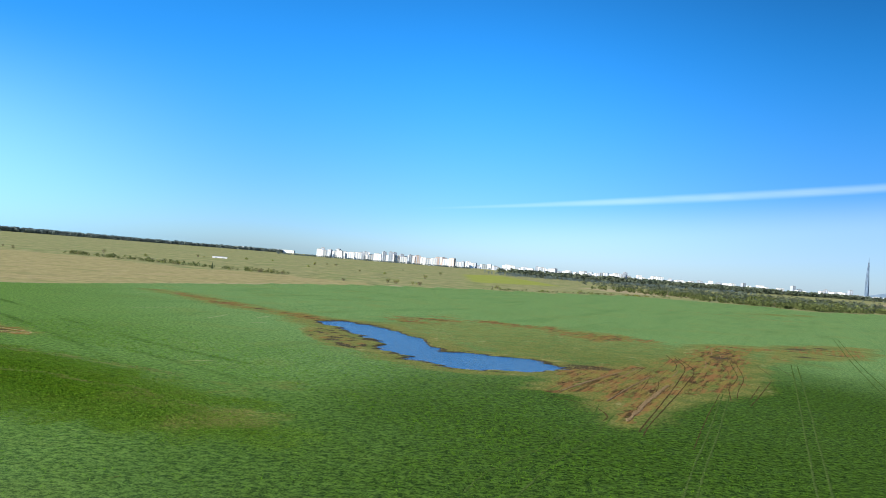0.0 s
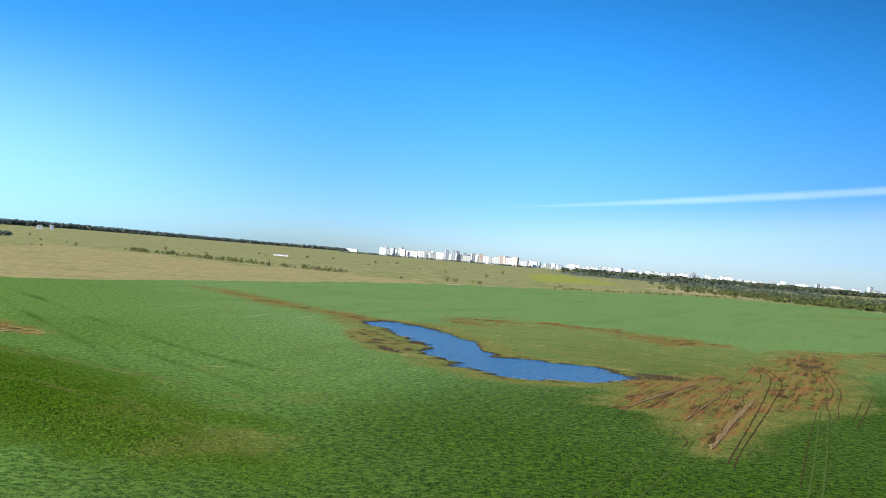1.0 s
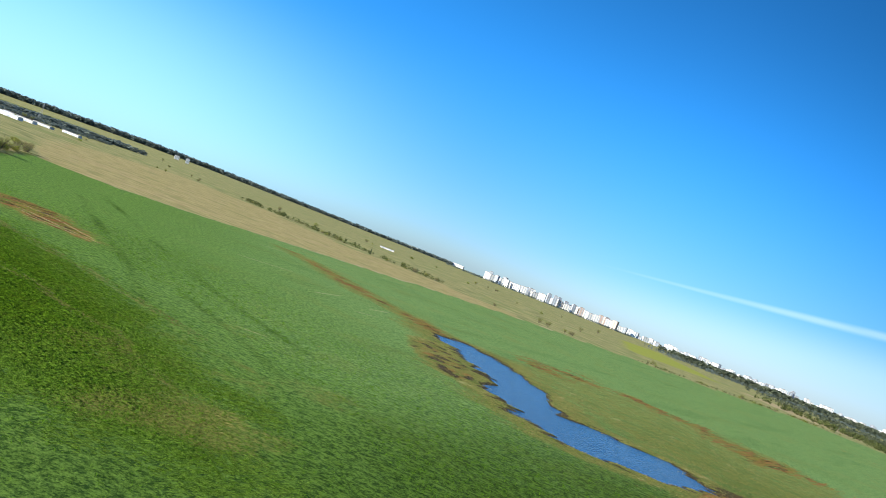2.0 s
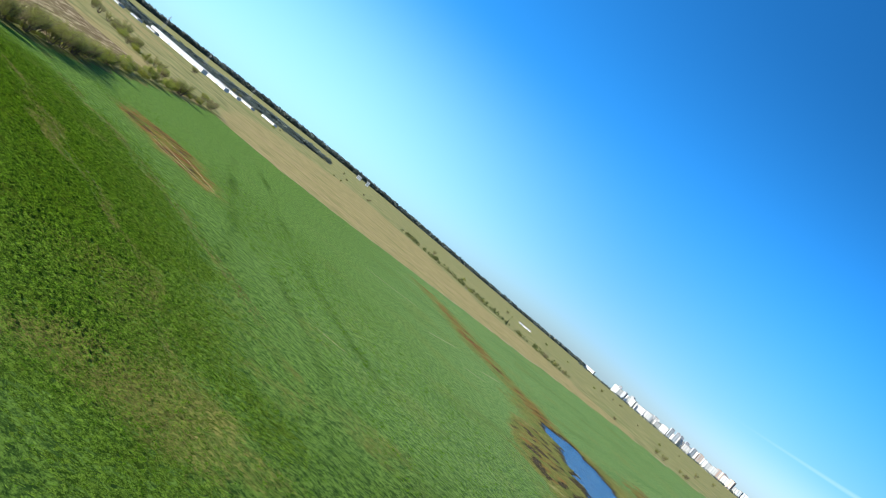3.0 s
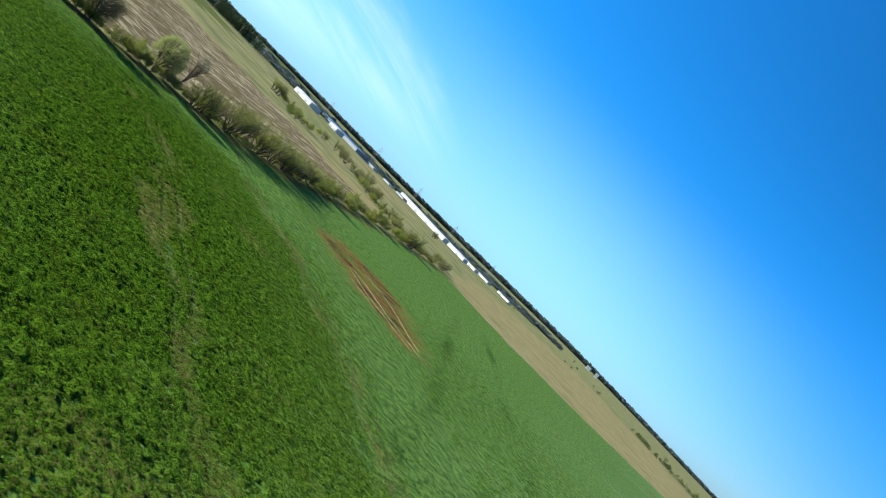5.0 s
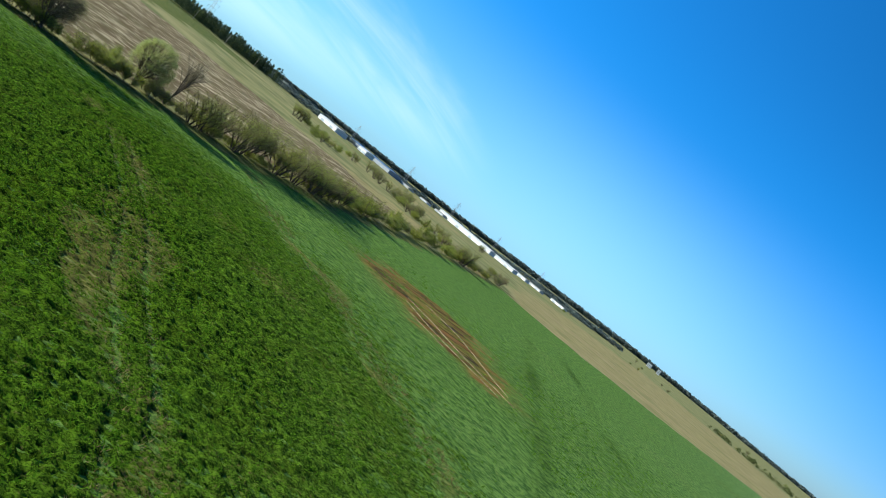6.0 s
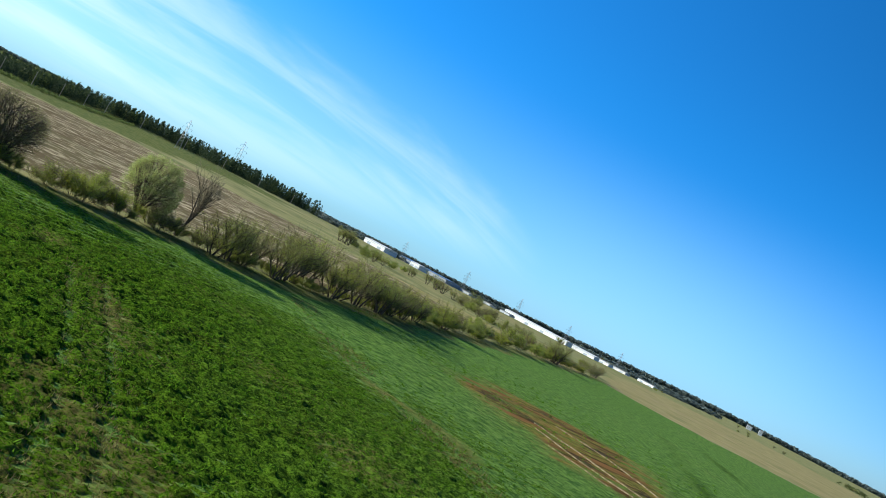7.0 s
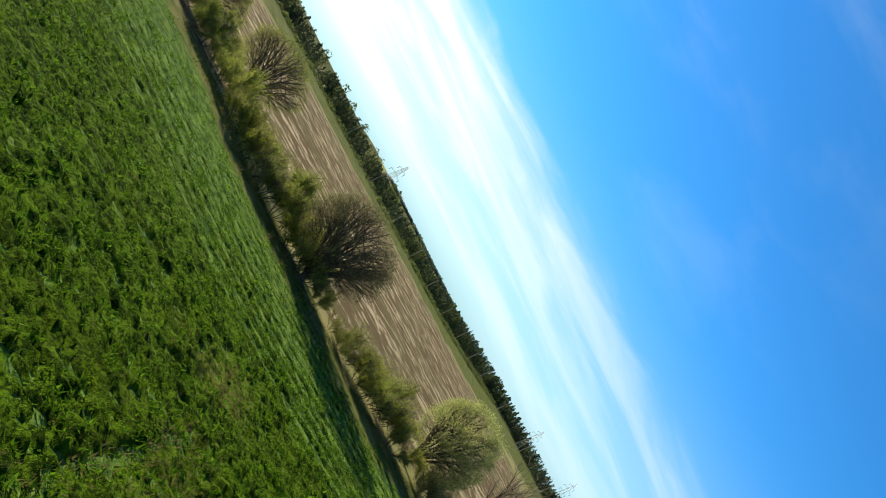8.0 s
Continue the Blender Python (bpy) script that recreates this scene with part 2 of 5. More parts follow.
    dead = n.mix(n.math("MULTIPLY", n.step(n.noise(0.09, 6, 0.75), 0.45, 0.62), 0.75), dead, (0.10, 0.135, 0.03))
    dead = n.mix(n.math("MULTIPLY", n.step(n.noise(0.17, 6, 0.75, stretch=(1.0, 0.4, 1.0), turn=22), 0.56, 0.68), 0.7), dead, (0.42, 0.34, 0.15))
    lush = n.mix(n.step(n.noise(0.4, 5, 0.7), 0.35, 0.65), (0.075, 0.11, 0.02), (0.20, 0.205, 0.07))

    c = n.mix(cut(crop), meadow, green)
    c = n.mix(cut(tan), c, fallow)
    c = n.mix(cut(plough), c, stub)
    c = n.mix(cut(verge), c, lush)
    c = n.mix(n.math("MULTIPLY", cut(lime), 0.7), c, (0.29, 0.33, 0.04))
    c = n.mix(n.math("MULTIPLY", cut(pale), 0.8), c, (0.42, 0.33, 0.19))
    c = n.mix(n.math("MULTIPLY", cut(dry, 1.5, 0.25, 0.8, n.math("ADD", n.math("MULTIPLY", fray, 0.6), n.math("MULTIPLY", fine, 0.7))), 0.85), c, dead)
    c = n.mix(cut(soil, 2.2, 0.42, 0.72, n.math("ADD", n.math("MULTIPLY", fray, 0.6), n.math("MULTIPLY", n.math("SUBTRACT", furrow, 0.5), 0.7))), c, earth)
    c = n.mix(cut(wet, 0.8, 0.35, 0.6, fine), c, mud)
    n.bump(n.math("ADD", n.math("MULTIPLY", clump, 0.8), n.math("MULTIPLY", n.noise(0.5, 4, 0.6), 0.4)), 0.8, 0.25)
    rough = n.math("SUBTRACT", 0.92, n.math("MULTIPLY", n.step(wet, 0.4, 0.9), 0.45))
    return n.done(c, rough, 0.02)


def plain(name, a, b, scale=1.0, rough=0.7, spec=0.3, metal=0.0, bump=0.0, vary=0.0, detail=5):
    n = Nodes(name)
    g = n.noise(scale, detail, 0.65)
    c = n.mix(n.step(g, 0.32, 0.68), a, b)
    if vary:
        c = n.mix(n.math("MULTIPLY", n.random(), vary), c, tuple(v * 0.45 for v in a))
    if bump:
        n.bump(n.noise(scale * 4, 4, 0.6), 0.6, bump)
    return n.done(c, rough, spec, metal)


def leafy(name, dark, light, thin=0.35, rough=0.6):
    """Leaves or blades: every loose piece has its own tint; some light passes through."""
    n = Nodes(name)
    c = n.mix(n.island(), dark, light)
    c = n.mix(n.math("MULTIPLY", n.random(), 0.22), c, tuple(v * 0.7 for v in dark))
    n.done(c, rough, 0.05)
    tr = n.nt.nodes.new("ShaderNodeBsdfTranslucent")
    n.link(c, tr.inputs[0])
    add = n.nt.nodes.new("ShaderNodeMixShader")
    add.inputs[0].default_value = thin
    out = n.nt.nodes["Material Output"]
    n.link(n.bsdf.outputs[0], add.inputs[1]), n.link(tr.outputs[0], add.inputs[2])
    n.link(add.outputs[0], out.inputs[0])
    return n.mat


def water_material():
    n = Nodes("pond_water")
    rip = n.noise(1.6, 3, 0.6, stretch=(1.0, 0.35, 1.0), turn=20)
    n.bump(rip, 0.9, 0.25)
    c = n.mix(n.step(n.noise(0.15, 4, 0.6), 0.4, 0.65), (0.008, 0.022, 0.05), (0.02, 0.03, 0.045))
    return n.done(c, 0.18, 0.17)


def canopy_material():
    n = Nodes("crop_canopy")
    grain = n.noise(7.5, 4, 0.72, distort=0.3)
    tuft = n.noise(2.4, 4, 0.65)
    patch = n.noise(0.13, 5, 0.65)
    vigour_dim, parched, _ = n.attr("vigour_dim")
    coarse = n.noise(0.9, 5, 0.75)
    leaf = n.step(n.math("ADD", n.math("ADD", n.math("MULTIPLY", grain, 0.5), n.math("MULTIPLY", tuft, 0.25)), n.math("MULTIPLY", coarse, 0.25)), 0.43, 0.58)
    # the near-black tone paints in shade between the leaves
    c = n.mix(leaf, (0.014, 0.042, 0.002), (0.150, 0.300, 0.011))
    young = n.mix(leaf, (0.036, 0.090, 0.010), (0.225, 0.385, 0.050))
    c = n.mix(n.step(n.math("ADD", vigour_dim, n.math("MULTIPLY", n.math("SUBTRACT", patch, 0.5), 0.5)), -0.05, 1.0), young, c)
    c = n.mix(n.math("MULTIPLY", n.step(patch, 0.50, 0.66), 0.25), c, (0.105, 0.145, 0.014))
    # dead leaves between the living ones, thickest in the thin places
    litter = n.math("ADD", n.noise(4.5, 5, 0.75), n.math("MULTIPLY", n.math("SUBTRACT", n.noise(0.09, 5, 0.65), 0.5), 0.35))
    litter = n.math("ADD", litter, n.math("MULTIPLY", parched, 0.26))
    c = n.mix(n.math("MULTIPLY", n.step(litter, 0.57, 0.72), 0.62), c, (0.26, 0.215, 0.072))
    n.bump(n.math("ADD", grain, n.noise(30.0, 2, 0.6)), 1.0, 0.09)
    n.done(c, 0.9, 0.02)
    tr = n.nt.nodes.new("ShaderNodeBsdfTranslucent")
    n.link(c, tr.inputs[0])
    mx = n.nt.nodes.new("ShaderNodeMixShader")
    mx.inputs[0].default_value = 0.25
    out = n.nt.nodes["Material Output"]
    n.link(n.bsdf.outputs[0], mx.inputs[1]), n.link(tr.outputs[0], mx.inputs[2])
    n.link(mx.outputs[0], out.inputs[0])
    return n.mat


CANOPY = canopy_material()
GROUND = ground_material()
WATER = water_material()
BARK = plain("bark", (0.075, 0.060, 0.044), (0.20, 0.165, 0.125), 6.0, 0.9, 0.1, bump=0.02, vary=0.3)
PALE_BARK = plain("pale_bark", (0.26, 0.23, 0.19), (0.5, 0.46, 0.4), 4.0, 0.85, 0.15, bump=0.01)
TWIG = leafy("twig", (0.18, 0.155, 0.075), (0.46, 0.40, 0.21), 0.4, 0.9)
DARK_TWIG = leafy("dark_twig", (0.085, 0.070, 0.048), (0.24, 0.20, 0.135), 0.2, 0.9)
PALE_TWIG = leafy("pale_twig", (0.20, 0.175, 0.11), (0.42, 0.37, 0.24), 0.3, 0.9)
LEAF = leafy("young_leaf", (0.22, 0.285, 0.042), (0.47, 0.55, 0.11), 0.6)
OLIVE = leafy("olive_leaf", (0.17, 0.19, 0.06), (0.36, 0.38, 0.13), 0.55)
WILLOW = leafy("willow_leaf", (0.26, 0.32, 0.09), (0.56, 0.62, 0.23), 0.58)
YELLOW = leafy("spring_leaf", (0.22, 0.27, 0.03), (0.46, 0.51, 0.08), 0.58)
CONIFER = leafy("conifer_needles", (0.038, 0.068, 0.036), (0.13, 0.175, 0.085), 0.3)
BIRCH = leafy("birch_leaf", (0.085, 0.12, 0.035), (0.22, 0.27, 0.085))
# distance haze is mixed into this leaf colour, hence the pale grey-blue
HAZED_WOOD = leafy("hazed_wood", (0.15, 0.19, 0.175), (0.185, 0.23, 0.21), 0.45)
THICKET = leafy("thicket_leaf", (0.065, 0.085, 0.030), (0.19, 0.22, 0.075), 0.3)
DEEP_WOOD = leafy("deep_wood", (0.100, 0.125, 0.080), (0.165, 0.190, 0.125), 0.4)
SCRUB = leafy("pale_scrub", (0.13, 0.18, 0.05), (0.26, 0.32, 0.10), 0.4)
BLADE = leafy("crop_blade", (0.050, 0.138, 0.006), (0.190, 0.370, 0.022), 0.5, 0.9)
STRAW = leafy("dead_stalk", (0.13, 0.11, 0.035), (0.38, 0.315, 0.13), 0.3, 0.8)
RUT = plain("rut_earth", (0.042, 0.034, 0.015), (0.115, 0.078, 0.034), 1.2, 1.0, 0.0, bump=0.05)
FURROW = plain("furrow_earth", (0.075, 0.050, 0.020), (0.20, 0.125, 0.050), 1.6, 1.0, 0.0, bump=0.05)
RIDGE = plain("straw_ridge", (0.14, 0.085, 0.038), (0.36, 0.25, 0.13), 2.5, 1.0, 0.0, bump=0.05)
DRY_STRAW = plain("dry_straw", (0.09, 0.060, 0.028), (0.34, 0.275, 0.15), 2.2, 0.9, 0.1, bump=0.05)
DRY_STREAK = plain("dry_streak", (0.16, 0.22, 0.07), (0.42, 0.40, 0.20), 1.5, 0.9, 0.1, bump=0.04)
PRESSED = plain("pressed_crop", (0.034, 0.070, 0.013), (0.11, 0.155, 0.040), 1.6, 1.0, 0.0, bump=0.04)
WHITE = plain("white_cladding", (0.74, 0.75, 0.76), (0.84, 0.84, 0.83), 0.2, 0.5, 0.4)
OFFWHITE = plain("pale_concrete", (0.7, 0.7, 0.69), (0.82, 0.81, 0.79), 0.05, 0.7, 0.3, vary=0.2)
BRICK = plain("red_cladding", (0.50, 0.38, 0.33), (0.60, 0.50, 0.45), 0.05, 0.75, 0.3, vary=0.3)
GREYWALL = plain("grey_cladding", (0.28, 0.31, 0.36), (0.42, 0.45, 0.5), 0.05, 0.6, 0.4, vary=0.4)
ROOF = plain("flat_roof", (0.2, 0.2, 0.21), (0.34, 0.34, 0.34), 0.1, 0.85, 0.2)
BLUE = plain("blue_sheet", (0.07, 0.15, 0.32), (0.16, 0.26, 0.45), 0.1, 0.35, 0.5)
PANE = plain("window_glass", (0.03, 0.045, 0.07), (0.07, 0.09, 0.13), 0.1, 0.12, 0.5)
# glass paled by painted-in distance haze; warehouse windows and doors share it
HAZED_PANE = plain("hazy_window", (0.34, 0.40, 0.47), (0.44, 0.50, 0.57), 0.1, 0.5, 0.3)
SPIRE_GLASS = plain("blue_grey_glass", (0.09, 0.14, 0.20), (0.14, 0.20, 0.28), 0.05, 0.5, 0.3)
STEEL = plain("galvanised_steel", (0.30, 0.32, 0.34), (0.44, 0.45, 0.46), 0.6, 0.5, 0.5, 0.6)


# ---- shared builders ----
class Shape:
    """Vertices and faces gathered in lists, then made into one mesh."""

    def __init__(self):
        self.v, self.f, self.m = [], [], []

    def box(self, x0, y0, z0, x1, y1, z1, mat=0):
        b = len(self.v)
        self.v += [(x0, y0, z0), (x1, y0, z0), (x1, y1, z0), (x0, y1, z0), (x0, y0, z1), (x1, y0, z1), (x1, y1, z1), (x0, y1, z1)]
        for q in ((0, 3, 2, 1), (4, 5, 6, 7), (0, 1, 5, 4), (1, 2, 6, 5), (2, 3, 7, 6), (3, 0, 4, 7)):
            self.f.append(tuple(b + i for i in q)), self.m.append(mat)

    def tube(self, pts, radii, sides=6, mat=0):
        b = len(self.v)
        for i, p in enumerate(pts):
            d = (Vector(pts[min(i + 1, len(pts) - 1)]) - Vector(pts[max(i - 1, 0)])).normalized()
            u = d.orthogonal().normalized()
            w = d.cross(u)
            for k in range(sides):
                g = 2 * math.pi * k / sides
                self.v.append(tuple(Vector(p) + (u * math.cos(g) + w * math.sin(g)) * radii[i]))
        for i in range(len(pts) - 1):
            for k in range(sides):
                j = (k + 1) % sides
                self.f.append((b + i * sides + k, b + i * sides + j, b + (i + 1) * sides + j, b + (i + 1) * sides + k)), self.m.append(mat)
        e = b + (len(pts) - 1) * sides
        self.f.append(tuple(e + k for k in range(sides))), self.m.append(mat)

    def sliver(self, p, q, width, mat=0):
        p, q = Vector(p), Vector(q)
        side = (q - p).cross(Vector((random.uniform(-1, 1), random.uniform(-1, 1), random.uniform(-1, 1))))
        side = side.normalized() * width * 0.5 if side.length > 1e-6 else Vector((width * 0.5, 0, 0))
        b = len(self.v)
        self.v += [tuple(p - side), tuple(p + side), tuple(q)]
        self.f.append((b, b + 1, b + 2)), self.m.append(mat)

    def leaf(self, p, size, mat=0):
        b = len(self.v)
        u = Vector((random.gauss(0, 1), random.gauss(0, 1), random.gauss(0, 1))).normalized()
        w = u.orthogonal().normalized()
        p = Vector(p)
        self.v += [tuple(p - u * size * 0.6), tuple(p + w * size * 0.32), tuple(p + u * size * 0.6), tuple(p - w * size * 0.32)]
        self.f.append((b, b + 1, b + 2, b + 3)), self.m.append(mat)

    def mesh(self, name, *mats):
        me = bpy.data.meshes.new(name)
        me.from_pydata(self.v, [], self.f)
        for mt in mats:
            me.materials.append(mt)
        if len(mats) > 1:
            me.polygons.foreach_set("material_index", self.m)
        me.update()
        return me


def part(name, shape, mats, parent, label=""):
    ob = new(name, shape.mesh(name, *(mats if isinstance(mats, tuple) else (mats,))))
    ob.parent = parent
    if label:
        tagged(ob, label)
    return ob


def array_mesh(name, verts, tris, mat, sides=3):
    """One mesh from numpy arrays of corners and faces."""
    me = bpy.data.meshes.new(name)
    nv, nf = len(verts), len(tris)
    me.vertices.add(nv), me.loops.add(nf * sides), me.polygons.add(nf)
    me.vertices.foreach_set("co", np.asarray(verts, dtype=np.float32).ravel())
    me.loops.foreach_set("vertex_index", np.asarray(tris, dtype=np.int32).ravel())
    me.polygons.foreach_set("loop_start", np.arange(0, nf * sides, sides, dtype=np.int32))
    me.materials.append(mat)
    me.update(calc_edges=True)
    return me


rng = np.random.default_rng(7)


def value_noise(x, y, cell, seed):
    """Smooth noise from -1 to 1 over the plan."""
    gx, gy = x / cell, y / cell
    ix, iy = np.floor(gx).astype(np.int64), np.floor(gy).astype(np.int64)
    fx, fy = gx - ix, gy - iy
    fx, fy = fx * fx * (3 - 2 * fx), fy * fy * (3 - 2 * fy)

    def h(i, j):
        k = (i * 73856093 ^ j * 19349663 ^ seed * 83492791) & 0xFFFFFF
        k = (k * 1103515245 + 12345) & 0x7FFFFFFF
        k = (k ^ (k >> 13)) * 60493 & 0x7FFFFFFF
        return k / 0x3FFFFFFF - 1.0

    a = h(ix, iy) * (1 - fx) + h(ix + 1, iy) * fx
    b = h(ix, iy + 1) * (1 - fx) + h(ix + 1, iy + 1) * fx
    return a * (1 - fy) + b * fy


def inside(x, y, poly):
    """Metres to the outline of a polygon: positive within it."""
    best = np.full(x.shape, 1e9)
    within = np.zeros(x.shape, bool)
    n = len(poly)
    for i in range(n):
        (ax, ay), (bx, by) = poly[i], poly[(i + 1) % n]
        dx, dy = bx - ax, by - ay
        t = np.clip(((x - ax) * dx + (y - ay) * dy) / (dx * dx + dy * dy + 1e-9), 0, 1)
        best = np.minimum(best, np.hypot(x - ax - t * dx, y - ay - t * dy))
        cross = (ay > y) != (by > y)
        within ^= cross & (x < dx * (y - ay) / (dy if abs(dy) > 1e-9 else 1e-9) + ax)
    return np.where(within, best, -best)


def along(x, y, pts):
    """Metres to a bent line."""
    best = np.full(x.shape, 1e9)
    for (ax, ay), (bx, by) in zip(pts, pts[1:]):
        dx, dy = bx - ax, by - ay
        t = np.clip(((x - ax) * dx + (y - ay) * dy) / (dx * dx + dy * dy + 1e-9), 0, 1)
        best = np.minimum(best, np.hypot(x - ax - t * dx, y - ay - t * dy))
    return best


def ramp(v, lo, hi):
    t = np.clip((v - lo) / (hi - lo), 0, 1)
    return t * t * (3 - 2 * t)


# ---- the lie of the land ----
HEDGE = [(-280, 458), (-238, 368), (-199, 300), (-174, 262), (-165, 240), (-163, 225), (-160, 207), (-164, 198), (-171, 190), (-190, 165), (-240, 110)]
FIELD_EDGE = [(-268, 446), (-234, 456), (-205, 515), (-178, 595), (-128, 730), (-50, 895), (26, 985), (152, 1110), (244, 1230), (317, 1283), (375, 1293), (423, 1268), (468, 1223), (523, 1211), (652, 1342), (1000, 1500)]
FIELD = FIELD_EDGE + [(1000, -500), (-500, -500)] + HEDGE[::-1]
POND = [(-54, 383), (-41, 397), (-27, 391), (-13, 360), (-2, 330), (4, 300), (17, 301), (30, 295), (42, 279), (33, 263), (22, 257), (11, 254), (3, 255), (-7, 269), (-18, 288), (-20, 300), (-23, 325), (-34, 345), (-45, 366)]
FALLOW = FIELD_EDGE[:6] + [(-170, 960), (-275, 945), (-420, 1080), (-540, 1100), (-480, 800), (-410, 640), (-330, 520), (-282, 458)]
STUBBLE = [(-176, 186), (-272, 166), (-318, 197), (-365, 254), (-420, 318), (-335, 352), (-318, 369), (-283, 367), (-262, 378), (-246, 366), (-206, 300), (-181, 262), (-172, 238), (-170, 222), (-168, 205)]


WOODLAND = [(-400, 60), (-395, 150), (-430, 215), (-510, 280), (-630, 370), (-685, 470), (-665, 565), (-4900, 900), (-4900, -3000), (-400, -3000)]
RED_SPOTS = [
    [(65, 237), (70, 240), (90, 289), (88, 301), (76, 274)],
    [(73, 242), (80, 251), (89, 277), (91, 290)],
    [(51, 222), (59, 239), (75, 285), (68, 275)],
    [(49, 287), (39, 280), (31, 240), (34, 228), (59, 302)],
]
RED_STREAKS = [
    ([(29, 221), (38, 231), (51, 264), (64, 294)], 4.0), ([(40, 212), (49, 233), (67, 280)], 3.0),
    ([(40, 185), (46, 202), (58, 234), (69, 264)], 4.5), ([(36, 250), (50, 280)], 3.0),
]
OLD_TRACKS = [
    [(-181, 350), (-129, 284), (-97, 245), (-72, 208), (-55, 190), (-40, 175), (-30, 165)],
    [(-196, 389), (-136, 318), (-114, 293), (-72, 250), (-56, 236), (-46, 230)],
    [(-77, 235), (-53, 212), (-37, 195)],
]
TRAM_LINES = [
    [(-131, 206), (-118, 202), (-106, 198), (-95, 193), (-84, 189), (-75, 185), (-62, 178), (-40, 164)],
    [(-157, 239), (-136, 231), (-123, 228), (-112, 225), (-96, 220), (-70, 208), (-40, 192)],
]

BELT = [(126, 343), (150, 378), (194, 409), (238, 497), (205, 484), (167, 453)]


CROP_NEAR = [(-205, 165), (-182, 200), (-182, 250), (-150, 256), (-110, 256), (-60, 226), (-20, 190), (4, 150), (-4, 118), (-40, 112), (-90, 128), (-140, 148), (-190, 150)]

# foreground strip; the canopy colour is darkened along it for lens falloff
NEAR_STRIP = [(-46, 160), (-74, 180), (-99, 194), (-112, 198), (-132, 203)]


def land(x, y):
    """Height of the ground and the cover of each kind there."""
    wx = x + 2.2 * value_noise(x, y, 9.0, 1) + 0.9 * value_noise(x, y, 3.1, 2)
    wy = y + 3.5 * value_noise(x, y, 10.0, 3) + 1.4 * value_noise(x, y, 3.3, 4)
    pond = inside(wx + 2.0 * value_noise(x * 0.2, y, 1.6, 51), wy + 5.0 * value_noise(x * 0.16, y, 1.7, 52), POND)
    z = 0.12 * value_noise(x, y, 23.0, 5) + 0.06 * value_noise(x, y, 5.0, 6)
    z = z * ramp(-pond, 0, 25)
    islands = ramp(value_noise(x * 0.5, y, 3.0, 8), 0.15, 0.6) * ramp(pond, 5.0, 1.0) * ramp(-0.0 - (x + 30) / 30, -1, 0.6)
    z = z - 0.55 * ramp(pond, -1.0, 4.0) * (1 - islands)
    z = z - np.minimum(0.013 * np.maximum(0, -260 - x), 15.0) * ramp(y, 420, 280)
    behind = np.clip(inside(x, y, WOODLAND) - 45, 0, 450) * ramp(y, 570, 470)
    z = z - 0.26 * behind
    # the plain falls gently beyond the warehouses
    turn = np.degrees(np.arctan2(-x, np.maximum(y, 1.0)))
    z = z - 40 * ramp(turn, 25, 48) * ramp(np.hypot(x, y), 750, 2600)
    crop = ramp(inside(wx, wy, FIELD), -1.5, 1.5)
    tan = ramp(inside(wx, wy, FALLOW), -3, 8)
    tan = np.maximum(tan, ramp(inside(wx, wy, [(-246, 366), (-262, 378), (-283, 367), (-318, 369), (-308, 395), (-290, 425), (-282, 455), (-272, 440)]), -4, 4))
    tan = np.maximum(tan, ramp(inside(wx, wy, [(-300, 440), (-420, 380), (-640, 560), (-560, 720), (-430, 640)]), -30, 40) * (0.42 + 0.3 * value_noise(x, y, 45.0, 97)))
    stub = ramp(inside(wx, wy, STUBBLE), -2, 2)
    soil = np.zeros_like(x)
    wet = np.zeros_like(x)
    dry = ramp(pond, -22, -2) * 0.85
    # brown wash-out that runs from the pond to the far corner
    gully = along(wx, wy, [(-158, 512), (-135, 488), (-113, 460), (-91, 430), (-75, 420), (-58, 402), (-50, 388)])
    soil = np.maximum(soil, ramp(gully, 13, 2) * (0.62 + 0.4 * value_noise(x, y, 11.0, 87)))
    dry = np.maximum(dry, ramp(gully, 20, 8) * 0.66)
    # rim of mud round the water, broader at both tips
    wet = np.maximum(wet, ramp(gully, 4, 1) * (0.25 + 0.4 * value_noise(x, y, 6.0, 84)))
    wet = np.maximum(wet, ramp(pond, -2.6, 0.2) * 0.62)
    tip = np.hypot((wx - 49) / 11, (wy - 283) / 9)
    wet = np.maximum(wet, ramp(tip, 1.2, 0.5) * 0.55)
    bank = inside(wx, wy, [(-47, 358), (-36, 340), (-25, 320), (-20, 298), (-19, 286), (-29, 281), (-42, 306), (-53, 340)])
    dry = np.maximum(dry, ramp(bank, -4, 3))
    soil = np.maximum(soil, ramp(bank, -2, 4) * 0.45)
    wet = np.maximum(wet, ramp(bank, -3, 3) * (0.30 + 0.55 * value_noise(x, y * 0.6, 2.6, 53)))
    # arc of red earth behind the pond
    arc = along(wx, wy, [(-13, 431), (8, 462), (35, 454), (62, 452), (68, 420), (93, 430)])
    soil = np.maximum(soil, ramp(arc, 34, 4) * (0.60 + 0.35 * value_noise(x, y, 14.0, 81)))
    soil = np.maximum(soil, ramp(inside(wx, wy, [(66, 425), (95, 444), (88, 408), (64, 386)]), -10, 8) * 0.8)
    dry = np.maximum(dry, ramp(inside(wx, wy, [(-30, 400), (-8, 440), (40, 470), (95, 450), (110, 400), (80, 320), (50, 290), (20, 305)]), -12, 12) * 0.6)
    # churned ground at the end of the pond: dead grass with red-brown places along the furrows
    churn = inside(wx, wy, [(40, 280), (62, 300), (88, 345), (110, 392), (138, 402), (124, 352), (96, 268), (80, 243), (64, 228), (46, 192), (39, 182), (36, 200), (42, 215), (27, 226), (34, 252)])
